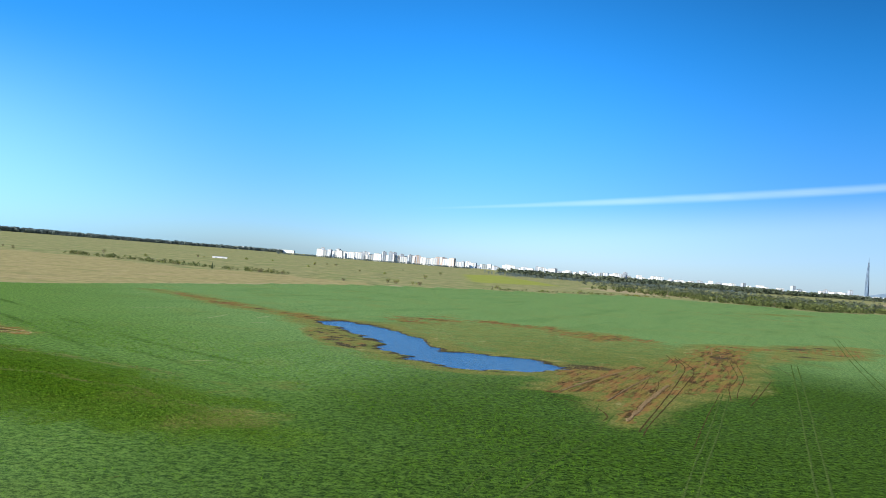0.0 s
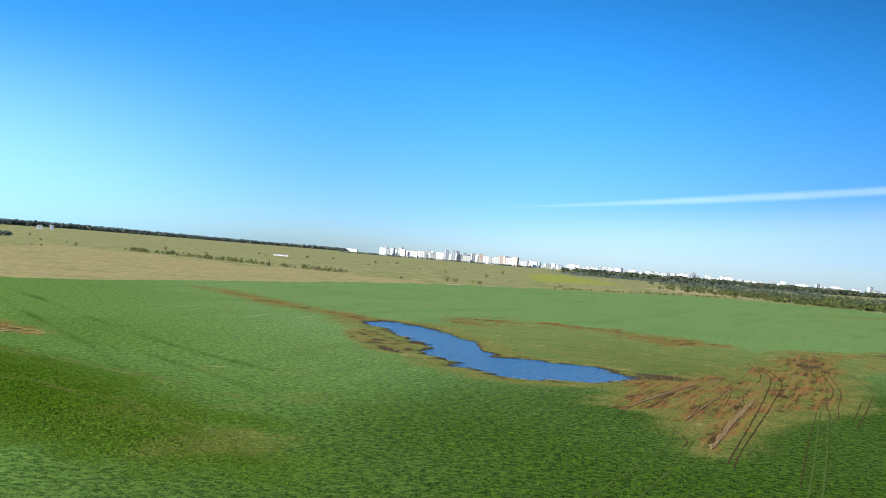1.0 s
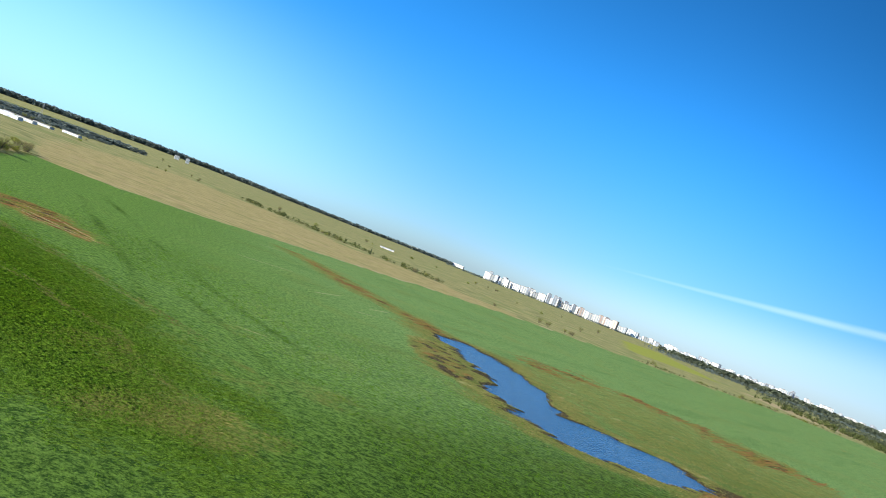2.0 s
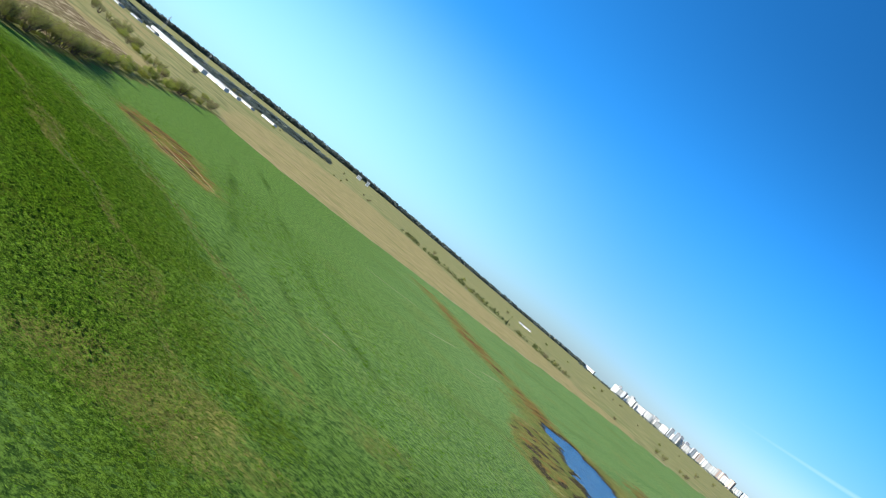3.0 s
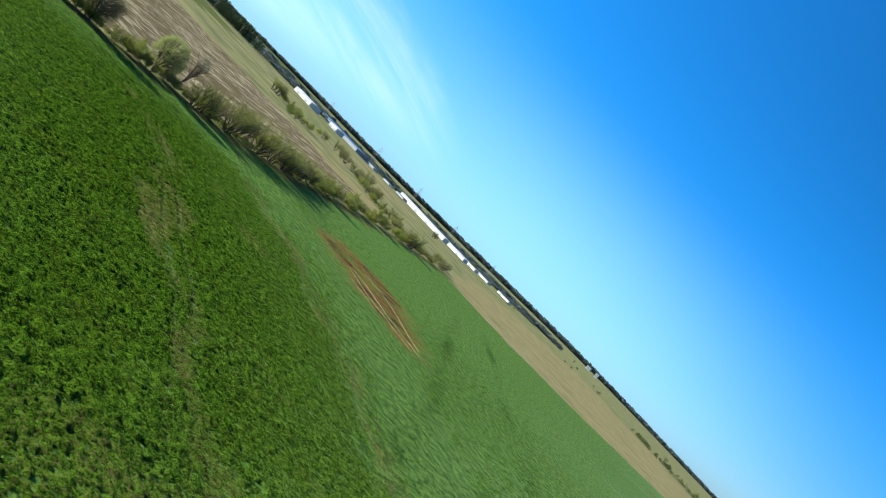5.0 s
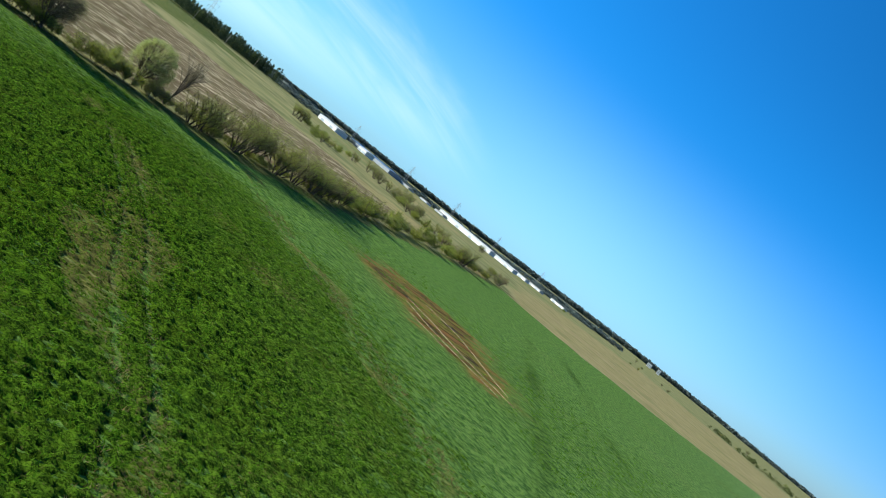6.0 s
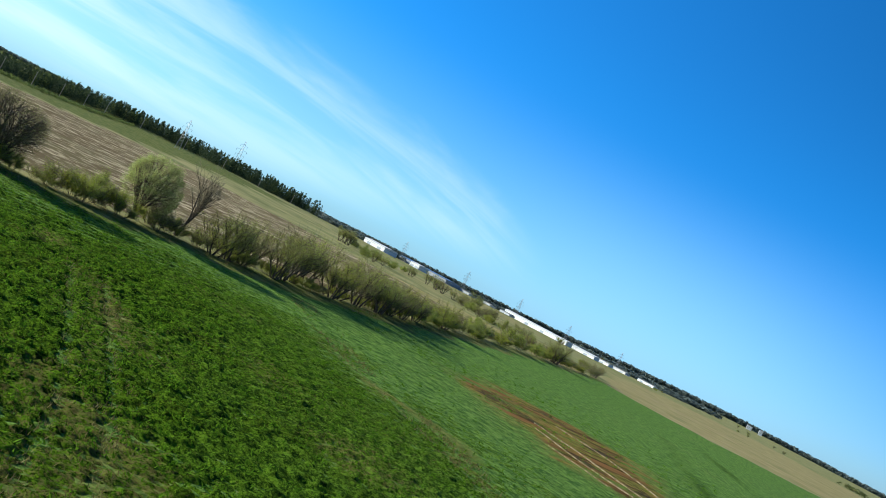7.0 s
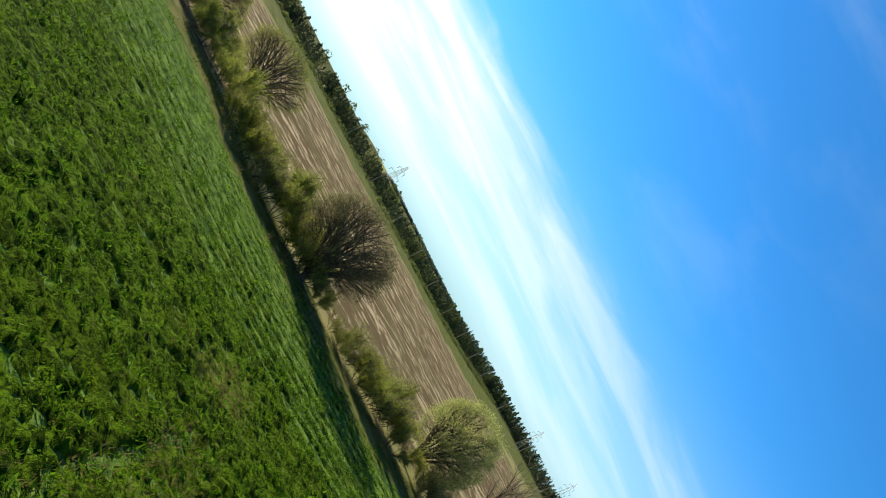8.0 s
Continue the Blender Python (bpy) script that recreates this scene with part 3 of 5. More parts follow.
    soil = np.maximum(soil, ramp(churn, -6, 9) * (0.66 + 0.35 * value_noise(x, y, 8.0, 89)))
    dry = np.maximum(dry, ramp(churn, -12, 3) * 0.85)
    for spot in RED_SPOTS:
        soil = np.maximum(soil, ramp(inside(wx, wy, spot), -4, 3) * 0.92)
    for line, wide in RED_STREAKS:
        soil = np.maximum(soil, ramp(along(wx, wy, line), wide, wide * 0.3) * 0.9)
    dark = inside(wx, wy, [(107, 375), (96, 329), (109, 326), (137, 400), (128, 406)])
    soil = np.maximum(soil, ramp(dark, -6, 4) * 0.9)
    wet = np.maximum(wet, ramp(dark, -2, 9) * 0.62 * (0.8 + 0.4 * value_noise(x, y, 7.0, 83)))
    belt = along(wx, wy, [(112, 372), (130, 410), (150, 424), (176, 428), (206, 452)])
    soil = np.maximum(soil, ramp(belt, 15, 4) * (0.60 + 0.35 * value_noise(x, y, 9.0, 88)))
    wet = np.maximum(wet, ramp(belt, 9, 3) * (0.15 + 0.35 * value_noise(x, y, 6.0, 86)))
    dry = np.maximum(dry, ramp(belt, 26, 12) * 0.7)
    trail = inside(wx, wy, BELT)
    soil = np.maximum(soil, ramp(trail, -5, 6) * (0.52 + 0.4 * value_noise(x * 1.0, y * 0.4, 5.0, 98)))
    dry = np.maximum(dry, ramp(trail, -12, 3) * 0.75)
    wet = np.maximum(wet, ramp(trail, 0, 8) * (0.30 + 0.4 * value_noise(x, y, 6.0, 99)))
    far_brown = along(wx, wy, [(190, 815), (280, 830), (290, 785), (350, 815)])
    soil = np.maximum(soil, ramp(far_brown, 24, 6) * 0.5)
    dry = np.maximum(dry, ramp(along(wx, wy, [(300, 890), (350, 945), (430, 1012)]), 42, 8) * (0.6 + 0.4 * value_noise(x, y, 16.0, 96)))
    # brown patch near the hedge
    west = inside(wx, wy, [(-150, 257), (-155, 268), (-148, 276), (-138, 278), (-127, 271), (-114, 259), (-112, 253), (-119.5, 250), (-126, 246.5), (-138, 253.5)])
    soil = np.maximum(soil, ramp(west, -4.0, 3.0) * (0.80 + 0.3 * value_noise(x, y, 4.0, 90)))
    dry = np.maximum(dry, ramp(west, -8, 1) * 0.6)
    wet = np.maximum(wet, ramp(west, -1, 3) * (0.20 + 0.50 * value_noise(x, y, 4.0, 85)))
    # thin yellow places in the crop
    for cx, cy, r, k in ((-33, 158, 13, 0.65), (-50, 190, 17, 0.28), (-31, 198, 10, 0.5), (-40, 183, 9, 0.45), (-52, 165, 10, 0.36), (-40, 150, 8, 0.4), (-108, 215, 4, 0.45), (-121, 212, 5, 0.35), (-106, 198, 4, 0.4), (-118, 203, 5, 0.35), (-128, 227, 4, 0.45), (-136, 205, 3, 0.55), (-60, 222, 10, 0.35), (-100, 300, 14, 0.3)):
        dry = np.maximum(dry, ramp(np.hypot(wx - cx, wy - cy), r * 1.3, r * 0.2) * k)
    for line in TRAM_LINES:
        dry = np.maximum(dry, ramp(along(wx, wy, line), 1.6, 0.5) * (0.50 + 0.35 * value_noise(x, y, 7.0, 71)))
    lime = np.maximum(ramp(inside(wx, wy, [(36, 1300), (110, 1400), (215, 1540), (205, 1800), (150, 2350), (40, 2050)]), -40, 60), 0)
    verge = ramp(inside(x, y, [(-272, 160), (-322, 191), (-371, 249), (-436, 322), (-560, 480), (-900, 500), (-900, 150), (-400, 100)]), -3, 5)
    verge = np.maximum(verge, ramp(along(wx, wy, HEDGE[:9]), 4.5, 1.5) * 0.8)
    verge = np.maximum(verge, ramp(inside(wx, wy, [(-700, 580), (-730, 800), (-750, 1050), (-810, 1350), (-1500, 2400), (-4600, 2600), (-4600, 500)]), -5, 15))
    pale = ramp(inside(wx, wy, [(225, 1560), (350, 1720), (500, 1880), (620, 1750), (360, 1390), (275, 1365)]), -20, 40)
    pale = np.maximum(pale, ramp(along(wx, wy, FIELD_EDGE[1:7]), 7, 2) * (0.55 + 0.35 * value_noise(x, y, 60.0, 95)))
    pale = np.maximum(pale, ramp(inside(wx, wy, [(900, 2050), (1500, 3000), (1900, 3000), (1250, 2000)]), -40, 80))
    return z, (crop, tan, stub), (soil, wet, dry), (lime, verge, pale)


def axis(lo, hi, step, reach, grow):
    mid = list(np.arange(lo, hi + 0.01, step))
    down, up, s = [lo], [hi], step
    while up[-1] < reach:
        s = min(s * grow, 220)
        up.append(up[-1] + s)
        down.append(down[-1] - s)
    return np.array(down[:0:-1] + mid + up[1:])


def build_ground():
    xs, ys = axis(-215, 125, 1.15, 4600, 1.09), axis(130, 440, 1.15, 4600, 1.09)
    gx, gy = np.meshgrid(xs, ys, indexing="ij")
    x, y = gx.ravel(), gy.ravel()
    z, cover, bare, extra = land(x, y)
    nx, ny = len(xs), len(ys)
    idx = np.arange(nx * ny).reshape(nx, ny)
    quads = np.stack([idx[:-1, :-1], idx[1:, :-1], idx[1:, 1:], idx[:-1, 1:]], -1).reshape(-1, 4)
    me = array_mesh("ground", np.stack([x, y, z], 1), quads, GROUND, 4)
    # west, mid and right mix darker crop with painted lens corner falloff
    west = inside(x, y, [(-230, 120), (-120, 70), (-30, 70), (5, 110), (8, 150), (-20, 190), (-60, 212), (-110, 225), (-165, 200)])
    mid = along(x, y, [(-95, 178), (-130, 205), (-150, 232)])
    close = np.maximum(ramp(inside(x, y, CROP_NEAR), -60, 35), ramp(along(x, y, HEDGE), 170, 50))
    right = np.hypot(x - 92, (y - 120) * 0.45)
    growth_dim = np.clip(np.maximum(ramp(west, -45, 25) * 0.30, ramp(mid, 100, 5) * 0.12) + ramp(right, 165, 40) + 0.15 * value_noise(x, y, 37.0, 41), 0, 1)
    for line in OLD_TRACKS:
        growth_dim = np.maximum(growth_dim, ramp(along(x + 1.5 * value_noise(x, y, 17.0, 91), y, line), 2.8, 0.6) * (0.42 + 0.3 * value_noise(x, y, 21.0, 92)))
    for name, cols in (("cover", cover), ("bare", bare), ("extra", extra), ("growth_dim", (growth_dim, close, growth_dim))):
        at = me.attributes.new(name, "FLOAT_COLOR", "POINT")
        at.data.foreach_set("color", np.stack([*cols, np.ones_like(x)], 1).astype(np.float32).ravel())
    me.polygons.foreach_set("use_smooth", np.ones(len(me.polygons), bool))
    tagged(new("ground", me), "flat farmland of green crop, fallow and meadow", "ground", kind="structure")


def build_water():
    s = Shape()
    cx, cy = sum(p[0] for p in POND) / len(POND), sum(p[1] for p in POND) / len(POND)
    pts = []
    for i, (px, py) in enumerate(POND):
        qx, qy = POND[i - 1]
        nx, ny = POND[(i + 1) % len(POND)]
        d = Vector((nx - qx, ny - qy)).normalized()
        pts.append((px - d.y * 6, py + d.x * 6, -0.22))
    s.v, s.f, s.m = pts, [tuple(range(len(pts)))[::-1]], [0]
    tagged(new("water", s.mesh("water", WATER)), "shallow flood pond of still blue-reflecting water in the field", "water", kind="structure")


build_ground()
build_water()


def ground_at(x, y):
    return float(land(np.array([float(x)]), np.array([float(y)]))[0][0])


# ---- ruts, ridges and pressed lines in the crop ----
def ribbon(name, pts, width, height, mat, label, category, group, wobble=0.25):
    """A low ridge or rut with sloping sides that follows a bent line over the ground."""
    line = [Vector((*p, 0)) for p in pts]
    fine = []
    n = len(line)
    for i in range(n - 1):
        p0, p1, p2, p3 = line[max(i - 1, 0)], line[i], line[i + 1], line[min(i + 2, n - 1)]
        k = max(2, int((p2 - p1).length / 1.5))
        for j in range(k):
            t = j / k
            fine.append(0.5 * (2 * p1 + (p2 - p0) * t + (2 * p0 - 5 * p1 + 4 * p2 - p3) * t * t + (3 * p1 - p0 - 3 * p2 + p3) * t ** 3))
    fine.append(line[-1])
    xs, ys = np.array([p.x for p in fine]), np.array([p.y for p in fine])
    zs = land(xs, ys)[0]
    s = Shape()
    for i, p in enumerate(fine):
        d = (fine[min(i + 1, len(fine) - 1)] - fine[max(i - 1, 0)]).normalized()
        side = Vector((-d.y, d.x, 0))
        end = min(1.0, i / 3, (len(fine) - 1 - i) / 3)
        w = width * (0.25 + 0.75 * end) * random.uniform(1 - wobble, 1 + wobble)
        c = Vector((p.x, p.y, zs[i])) + side * random.uniform(-1, 1) * wobble * 0.15
        for o, h in ((-0.5, -0.05), (-0.3, height * random.uniform(0.7, 1.2)), (0.3, height * random.uniform(0.7, 1.2)), (0.5, -0.05)):
            s.v.append(tuple(c + side * o * w + Vector((0, 0, h))))
    for i in range(len(fine) - 1):
        for k in range(3):
            b = i * 4 + k
            s.f.append((b, b + 4, b + 5, b + 1)), s.m.append(0)
    ob = new(name, s.mesh(name, mat))
    return tagged(ob, label, category, group)


def pair(pts, gauge):
    """Two lines, one wheel track apart."""
    out = ([], [])
    for i, p in enumerate(pts):
        a, b = Vector(pts[max(i - 1, 0)]), Vector(pts[min(i + 1, len(pts) - 1)])
        d = (b - a).normalized()
        for k, sgn in enumerate((-0.5, 0.5)):
            out[k].append((p[0] - d.y * gauge * sgn, p[1] + d.x * gauge * sgn))
    return out


RUTS = [
    ([(89, 351), (84, 316), (76, 290)], 0.45),
    ([(92, 353), (89, 320), (84, 294), (68, 248), (46, 188), (40, 170)], 0.55),
    ([(90, 342), (85, 309), (74, 273), (55, 217), (40, 174)], 0.55),
    ([(110, 339), (98, 294), (90, 272), (84, 258), (76, 231)], 0.4),
    ([(113, 342), (98, 288), (85, 253), (79, 235)], 0.4),
    ([(107, 288), (89, 247), (78, 223)], 0.5),
    ([(97, 270), (82, 235)], 0.45),
    ([(27, 214), (33, 208), (36, 203), (37, 198), (37, 190), (35, 184)], 0.65),
    ([(65, 262), (57, 233), (44, 198), (40, 186)], 0.35),
    ([(77, 244), (59, 195), (47, 161)], 0.3),
    ([(104, 330), (99, 308)], 0.35), ([(120, 340), (112, 302)], 0.35), ([(128, 345), (121, 306)], 0.35), ([(70, 300), (58, 268)], 0.35), ([(62, 262), (54, 236)], 0.35),
    ([(83, 275), (74, 250)], 0.3), ([(90, 300), (80, 270)], 0.3),
]
CHURN = [(40, 280), (62, 300), (88, 345), (110, 392), (138, 402), (124, 352), (96, 268), (80, 243), (64, 228), (46, 192), (42, 215), (27, 226), (34, 252)]
random.seed(33)
made = 0
while made < 34:
    x, y = random.uniform(27, 138), random.uniform(185, 402)
    if inside(np.array([x]), np.array([y]), CHURN)[0] < 3:
        continue
    made += 1
    ln, sway = random.uniform(6, 19), random.uniform(-0.4, 0.4)
    fan = float(np.interp(x - 0.3 * (y - 200), [25, 65], [0.42, 0.265]))
    line = [(x - fan * ln * k + sway * (1 - k * k), y - 0.95 * ln * k) for k in (1, 0, -1)]
    if made % 3 < 2:
        ribbon("furrow", line, random.uniform(0.18, 0.34), 0.03, FURROW, "dark furrow in churned wet soil", "furrow", "furrows", 0.5)
    else:
        ribbon("furrow", line, random.uniform(0.3, 0.6), 0.07, RIDGE, "low crumbling ridge between furrows", "furrow", "furrows", 0.6)
for pts, wide in RUTS:
    ribbon("tyre_rut", pts, wide * 0.8, 0.03, RUT, "dark muddy tyre rut curving through wet soil" if len(pts) > 2 else "short dark furrow in wet brown soil", "tyre rut", "tyre ruts", 0.45)
LINES = [
    ([(79, 244.5), (57, 182.3), (43.6, 145.4), (32, 112)], 1.8),
    ([(139, 352), (100, 245.5), (76.5, 182), (64, 148), (50, 110)], 2.2),
    ([(38, 206), (32, 183), (23, 162), (16, 145), (9, 131), (5, 118)], 0.1),
    ([(39, 193), (29, 164), (20, 141), (13, 121), (8, 105)], 0.1),
    ([(246, 561), (192, 422), (163, 345), (128, 250), (112, 208)], 2.6),
    (TRAM_LINES[0], 2.0),
    (TRAM_LINES[1], 2.0),
]
TRAMS = []
for k, (pts, gauge) in enumerate(LINES):
    for line in (pair(pts, gauge) if gauge > 1 else (pts,)):
        if k > 4:
            TRAMS.append(line)      # left bare between the clumps further down
        else:
            ribbon("wheel_line", line, 0.5, 0.03, PRESSED, "faint yellowish wheel line pressed into the crop", "wheel line", "wheel lines", 0.5)
for x0, y0, x1, y1, w in ((40, 185, 66, 255, 1.3), (31, 223, 58, 280, 0.8), (41, 213, 64, 270, 0.6)):
    ribbon("straw_ridge", [(x0, y0), ((x0 + x1) / 2, (y0 + y1) / 2 + 1), (x1, y1)], w, 0.12, RIDGE, "pinkish straw ridge on churned brown soil", "soil ridge", "soil ridges", 0.55)
for pts in ([(-138.6, 259.3), (-132, 259), (-124.8, 257.6), (-112, 257)], [(-142, 267), (-134, 267), (-124, 263), (-115, 259.3)], [(-136, 256.5), (-126, 254.6), (-113, 254.4)], [(-130, 252), (-122, 251.6)]):
    ribbon("straw_ridge", pts, 0.26, 0.08, DRY_STRAW, "pale straw ridge across a brown soil patch", "soil ridge", "soil ridges", 0.6)
for pts in ([(-128, 372), (-120, 384), (-113, 396)], [(-89, 353), (-87, 379)], [(-74, 372), (-71, 390)], [(-61, 226), (-55, 229)], [(-160, 470), (-152, 490)], [(-72, 345), (-66, 356)]):
    ribbon("straw_ridge", pts, 0.9, 0.04, DRY_STREAK, "pale dry streak lying in the green crop", "soil ridge", "soil ridges")


# ---- trees and shrubs ----
def grow(s, twigs, p, d, length, radius, level, spread, lift):
    """One limb and the finer limbs that spring from it."""
    steps = 4
    pts, radii = [Vector(p)], [radius]
    for i in range(steps):
        d = (d + Vector((random.gauss(0, 0.12), random.gauss(0, 0.12), lift * 0.12 + random.gauss(0, 0.06)))).normalized()
        pts.append(pts[-1] + d * length / steps)
        radii.append(radius * (1 - 0.75 * (i + 1) / steps))
    s.tube(pts, radii, 6 if level == 0 else 5 if level == 1 else 3)
    if level < 2:
        for k in range(9 if level == 0 else 6):
            t = random.uniform(0.28, 1.0)
            i = min(int(t * steps), steps - 1)
            q = pts[i].lerp(pts[i + 1], t * steps - i)
            side = Vector((random.gauss(0, 1), random.gauss(0, 1), random.gauss(0.25, 0.5))).normalized()
            grow(s, twigs, q, (d + side * spread).normalized(), length * random.uniform(0.4, 0.62), max(radii[i] * 0.55, 0.016 if level == 0 else 0.011), level + 1, spread, lift)
    if level >= 1:
        twigs.append((pts, d))


def make_tree(name, seed, height, limbs, bole, spread, lift, n_twig, n_leaf, leaf_size, bark, twig, leaf, label, lean=(0, 0), thick=1.0, clear=0.0):
    random.seed(seed)
    root = new(name)
    root.empty_display_size = 0.5
    wood, crown, twigs = Shape(), Shape(), []
    top = Vector((lean[0] * bole, lean[1] * bole, height * bole))
    if bole > 0.08:
        r = height * 0.022 * thick
        wood.tube([(0, 0, -0.25), (top.x * 0.2, top.y * 0.2, top.z * 0.25), tuple(top * 0.65), tuple(top)], [r * 1.5, r * 1.15, r, r * 0.85], 8)
    for k in range(limbs):
        g = 2 * math.pi * (k + random.uniform(-0.3, 0.3)) / limbs
        tilt = random.uniform(0.15, 1.0) * spread
        d = Vector((math.cos(g) * tilt + lean[0] * 0.12, math.sin(g) * tilt + lean[1] * 0.12, 1.0)).normalized()
        base = top * random.uniform(0.75, 1.0) if bole > 0.08 else Vector((math.cos(g) * 0.25, math.sin(g) * 0.25, -0.1)) * random.uniform(0.3, 2.2)
        if bole <= 0.08:
            base.z = -0.1
        grow(wood, twigs, base, d, (height - base.z) * random.uniform(0.55, 0.75), height * 0.010 * thick, 0, 0.75, lift)
    for k in range(n_twig):
        pts, d = random.choice(twigs)
        i = random.randint(1, len(pts) - 1)
        q = pts[i].lerp(pts[i - 1], random.random())
        if q.z < clear * height:
            continue
        side = Vector((random.gauss(0, 1), random.gauss(0, 1), random.gauss(0.3, 0.7))).normalized()
        e = q + (d * 0.7 + side).normalized() * random.uniform(0.05, 0.14) * height
        crown.sliver(q, e, random.uniform(0.016, 0.034), 0)
    for k in range(n_leaf):
        pts, d = random.choice(twigs)
        i = random.randint(1, len(pts) - 1)
        q = pts[i].lerp(pts[i - 1], random.random())
        if q.z < clear * height:
            continue
        off = Vector((random.gauss(0, 1), random.gauss(0, 1), random.gauss(0, 1))) * 0.045 * height
        crown.leaf(q + off, leaf_size * random.uniform(0.6, 1.3), 1)
    part("trunk", wood, bark, root)
    part("crown", crown, (twig, leaf), root)
    return tagged(root, label, "tree" if height > 3.2 else "bush")


def dome_tree(name, seed, height, width, bole, limbs, n_leaf, leaf_size, bark, twig, leaf, label, lean=(0.0, 0.0)):
    """A tree whose limbs fan out of a short bole and fill a rounded crown, leafing at its rim."""
    random.seed(seed)
    root = new(name)
    root.empty_display_size = 0.5
    wood, crown = Shape(), Shape()
    foot = Vector((lean[0] * bole, lean[1] * bole, height * bole))
    mid = Vector((lean[0], lean[1], height * 0.54))
    half = Vector((width * 0.5, width * 0.5, height * 0.46))
    lumps = [(Vector((random.gauss(0, 1), random.gauss(0, 1), random.gauss(0, 0.7))).normalized(), random.uniform(-0.13, 0.10)) for _ in range(26)]

    def rim(u, k):
        swell = 1 + sum(a * max(0.0, u.dot(c)) ** 10 for c, a in lumps)
        return mid + Vector((u.x * half.x, u.y * half.y, u.z * half.z)) * k * swell

    def bough(p, q, r0, r1, sides, sag):
        m = p.lerp(q, 0.5) + Vector((random.gauss(0, 0.04), random.gauss(0, 0.04), sag)) * (q - p).length
        wood.tube([tuple(p), tuple(p.lerp(m, 0.6)), tuple(m.lerp(q, 0.3)), tuple(q)], [r0, r0 * 0.85, (r0 + r1) / 2, r1], sides)

    wood.tube([(0, 0, -0.25), tuple(foot * 0.4), tuple(foot), tuple(foot + Vector((0, 0, height * 0.04)))], [height * 0.045, height * 0.036, height * 0.032, height * 0.02], 8)
    ends = []
    for k in range(limbs):
        g = 2 * math.pi * (k * 0.618)
        z = -0.55 + 1.5 * (k + 0.5) / limbs
        ring = math.sqrt(max(0.05, 1 - min(z, 0.98) ** 2))
        u = Vector((math.cos(g) * ring, math.sin(g) * ring, z)).normalized()
        a = rim(u, random.uniform(0.45, 0.6))
        bough(foot, a, height * 0.015, height * 0.007, 5, -0.06)
        for j in range(8):
            u2 = (u + Vector((random.gauss(0, 0.34), random.gauss(0, 0.34), random.gauss(0.05, 0.3)))).normalized()
            b = rim(u2, random.uniform(0.72, 0.88))
            start = foot.lerp(a, random.uniform(0.5, 1.0))
            bough(start, b, height * 0.006, height * 0.0032, 4, -0.04)
            for i in range(9):
                u3 = (u2 + Vector((random.gauss(0, 0.17), random.gauss(0, 0.17), random.gauss(0.03, 0.16)))).normalized()
                c = rim(u3, random.uniform(0.88, 1.0))
                q = start.lerp(b, random.uniform(0.5, 1.0))
                crown.sliver(q, c, random.uniform(0.022, 0.034), 0)
                ends.append((q, c))
                for _ in range(3):
                    p = q.lerp(c, random.uniform(0.4, 1.0))
                    crown.sliver(p, p + Vector((random.gauss(0, 1), random.gauss(0, 1), random.gauss(0.4, 0.8))).normalized() * height * random.uniform(0.04, 0.09), random.uniform(0.014, 0.024), 0)
    for k in range(n_leaf):
        q, c = random.choice(ends)
        p = q.lerp(c, 1.05 - 0.6 * random.random() ** 2.2)
        crown.leaf(p + Vector((random.gauss(0, 1), random.gauss(0, 1), random.gauss(0, 1))) * 0.022 * height, leaf_size * random.uniform(0.6, 1.3), 1)
    part("trunk", wood, bark, root)
    part("crown", crown, (twig, leaf), root)
    return tagged(root, label, "tree")


def conifer(name, seed, height, label):
    random.seed(seed)
    root = new(name)
    wood, crown = Shape(), Shape()
    wood.tube([(0, 0, -0.2), (0, 0, height * 0.5), (0, 0, height * 0.97)], [height * 0.018, height * 0.011, 0.01], 6)
    for k in range(900):
        t = random.random() ** 0.8
        z = height * (0.06 + 0.94 * t)
        r = (1 - t) * height * 0.24 * random.uniform(0.25, 1.0) + 0.05
        g = random.uniform(0, 2 * math.pi)
        p = Vector((math.cos(g) * r * 0.4, math.sin(g) * r * 0.4, z))
        q = Vector((math.cos(g) * r, math.sin(g) * r, z - r * 0.25))
        crown.sliver(p, q, 0.25, 0)
        crown.leaf(q, 0.22, 0)
    part("trunk", wood, BARK, root)
    part("crown", crown, CONIFER, root)
    return tagged(root, label, "tree")


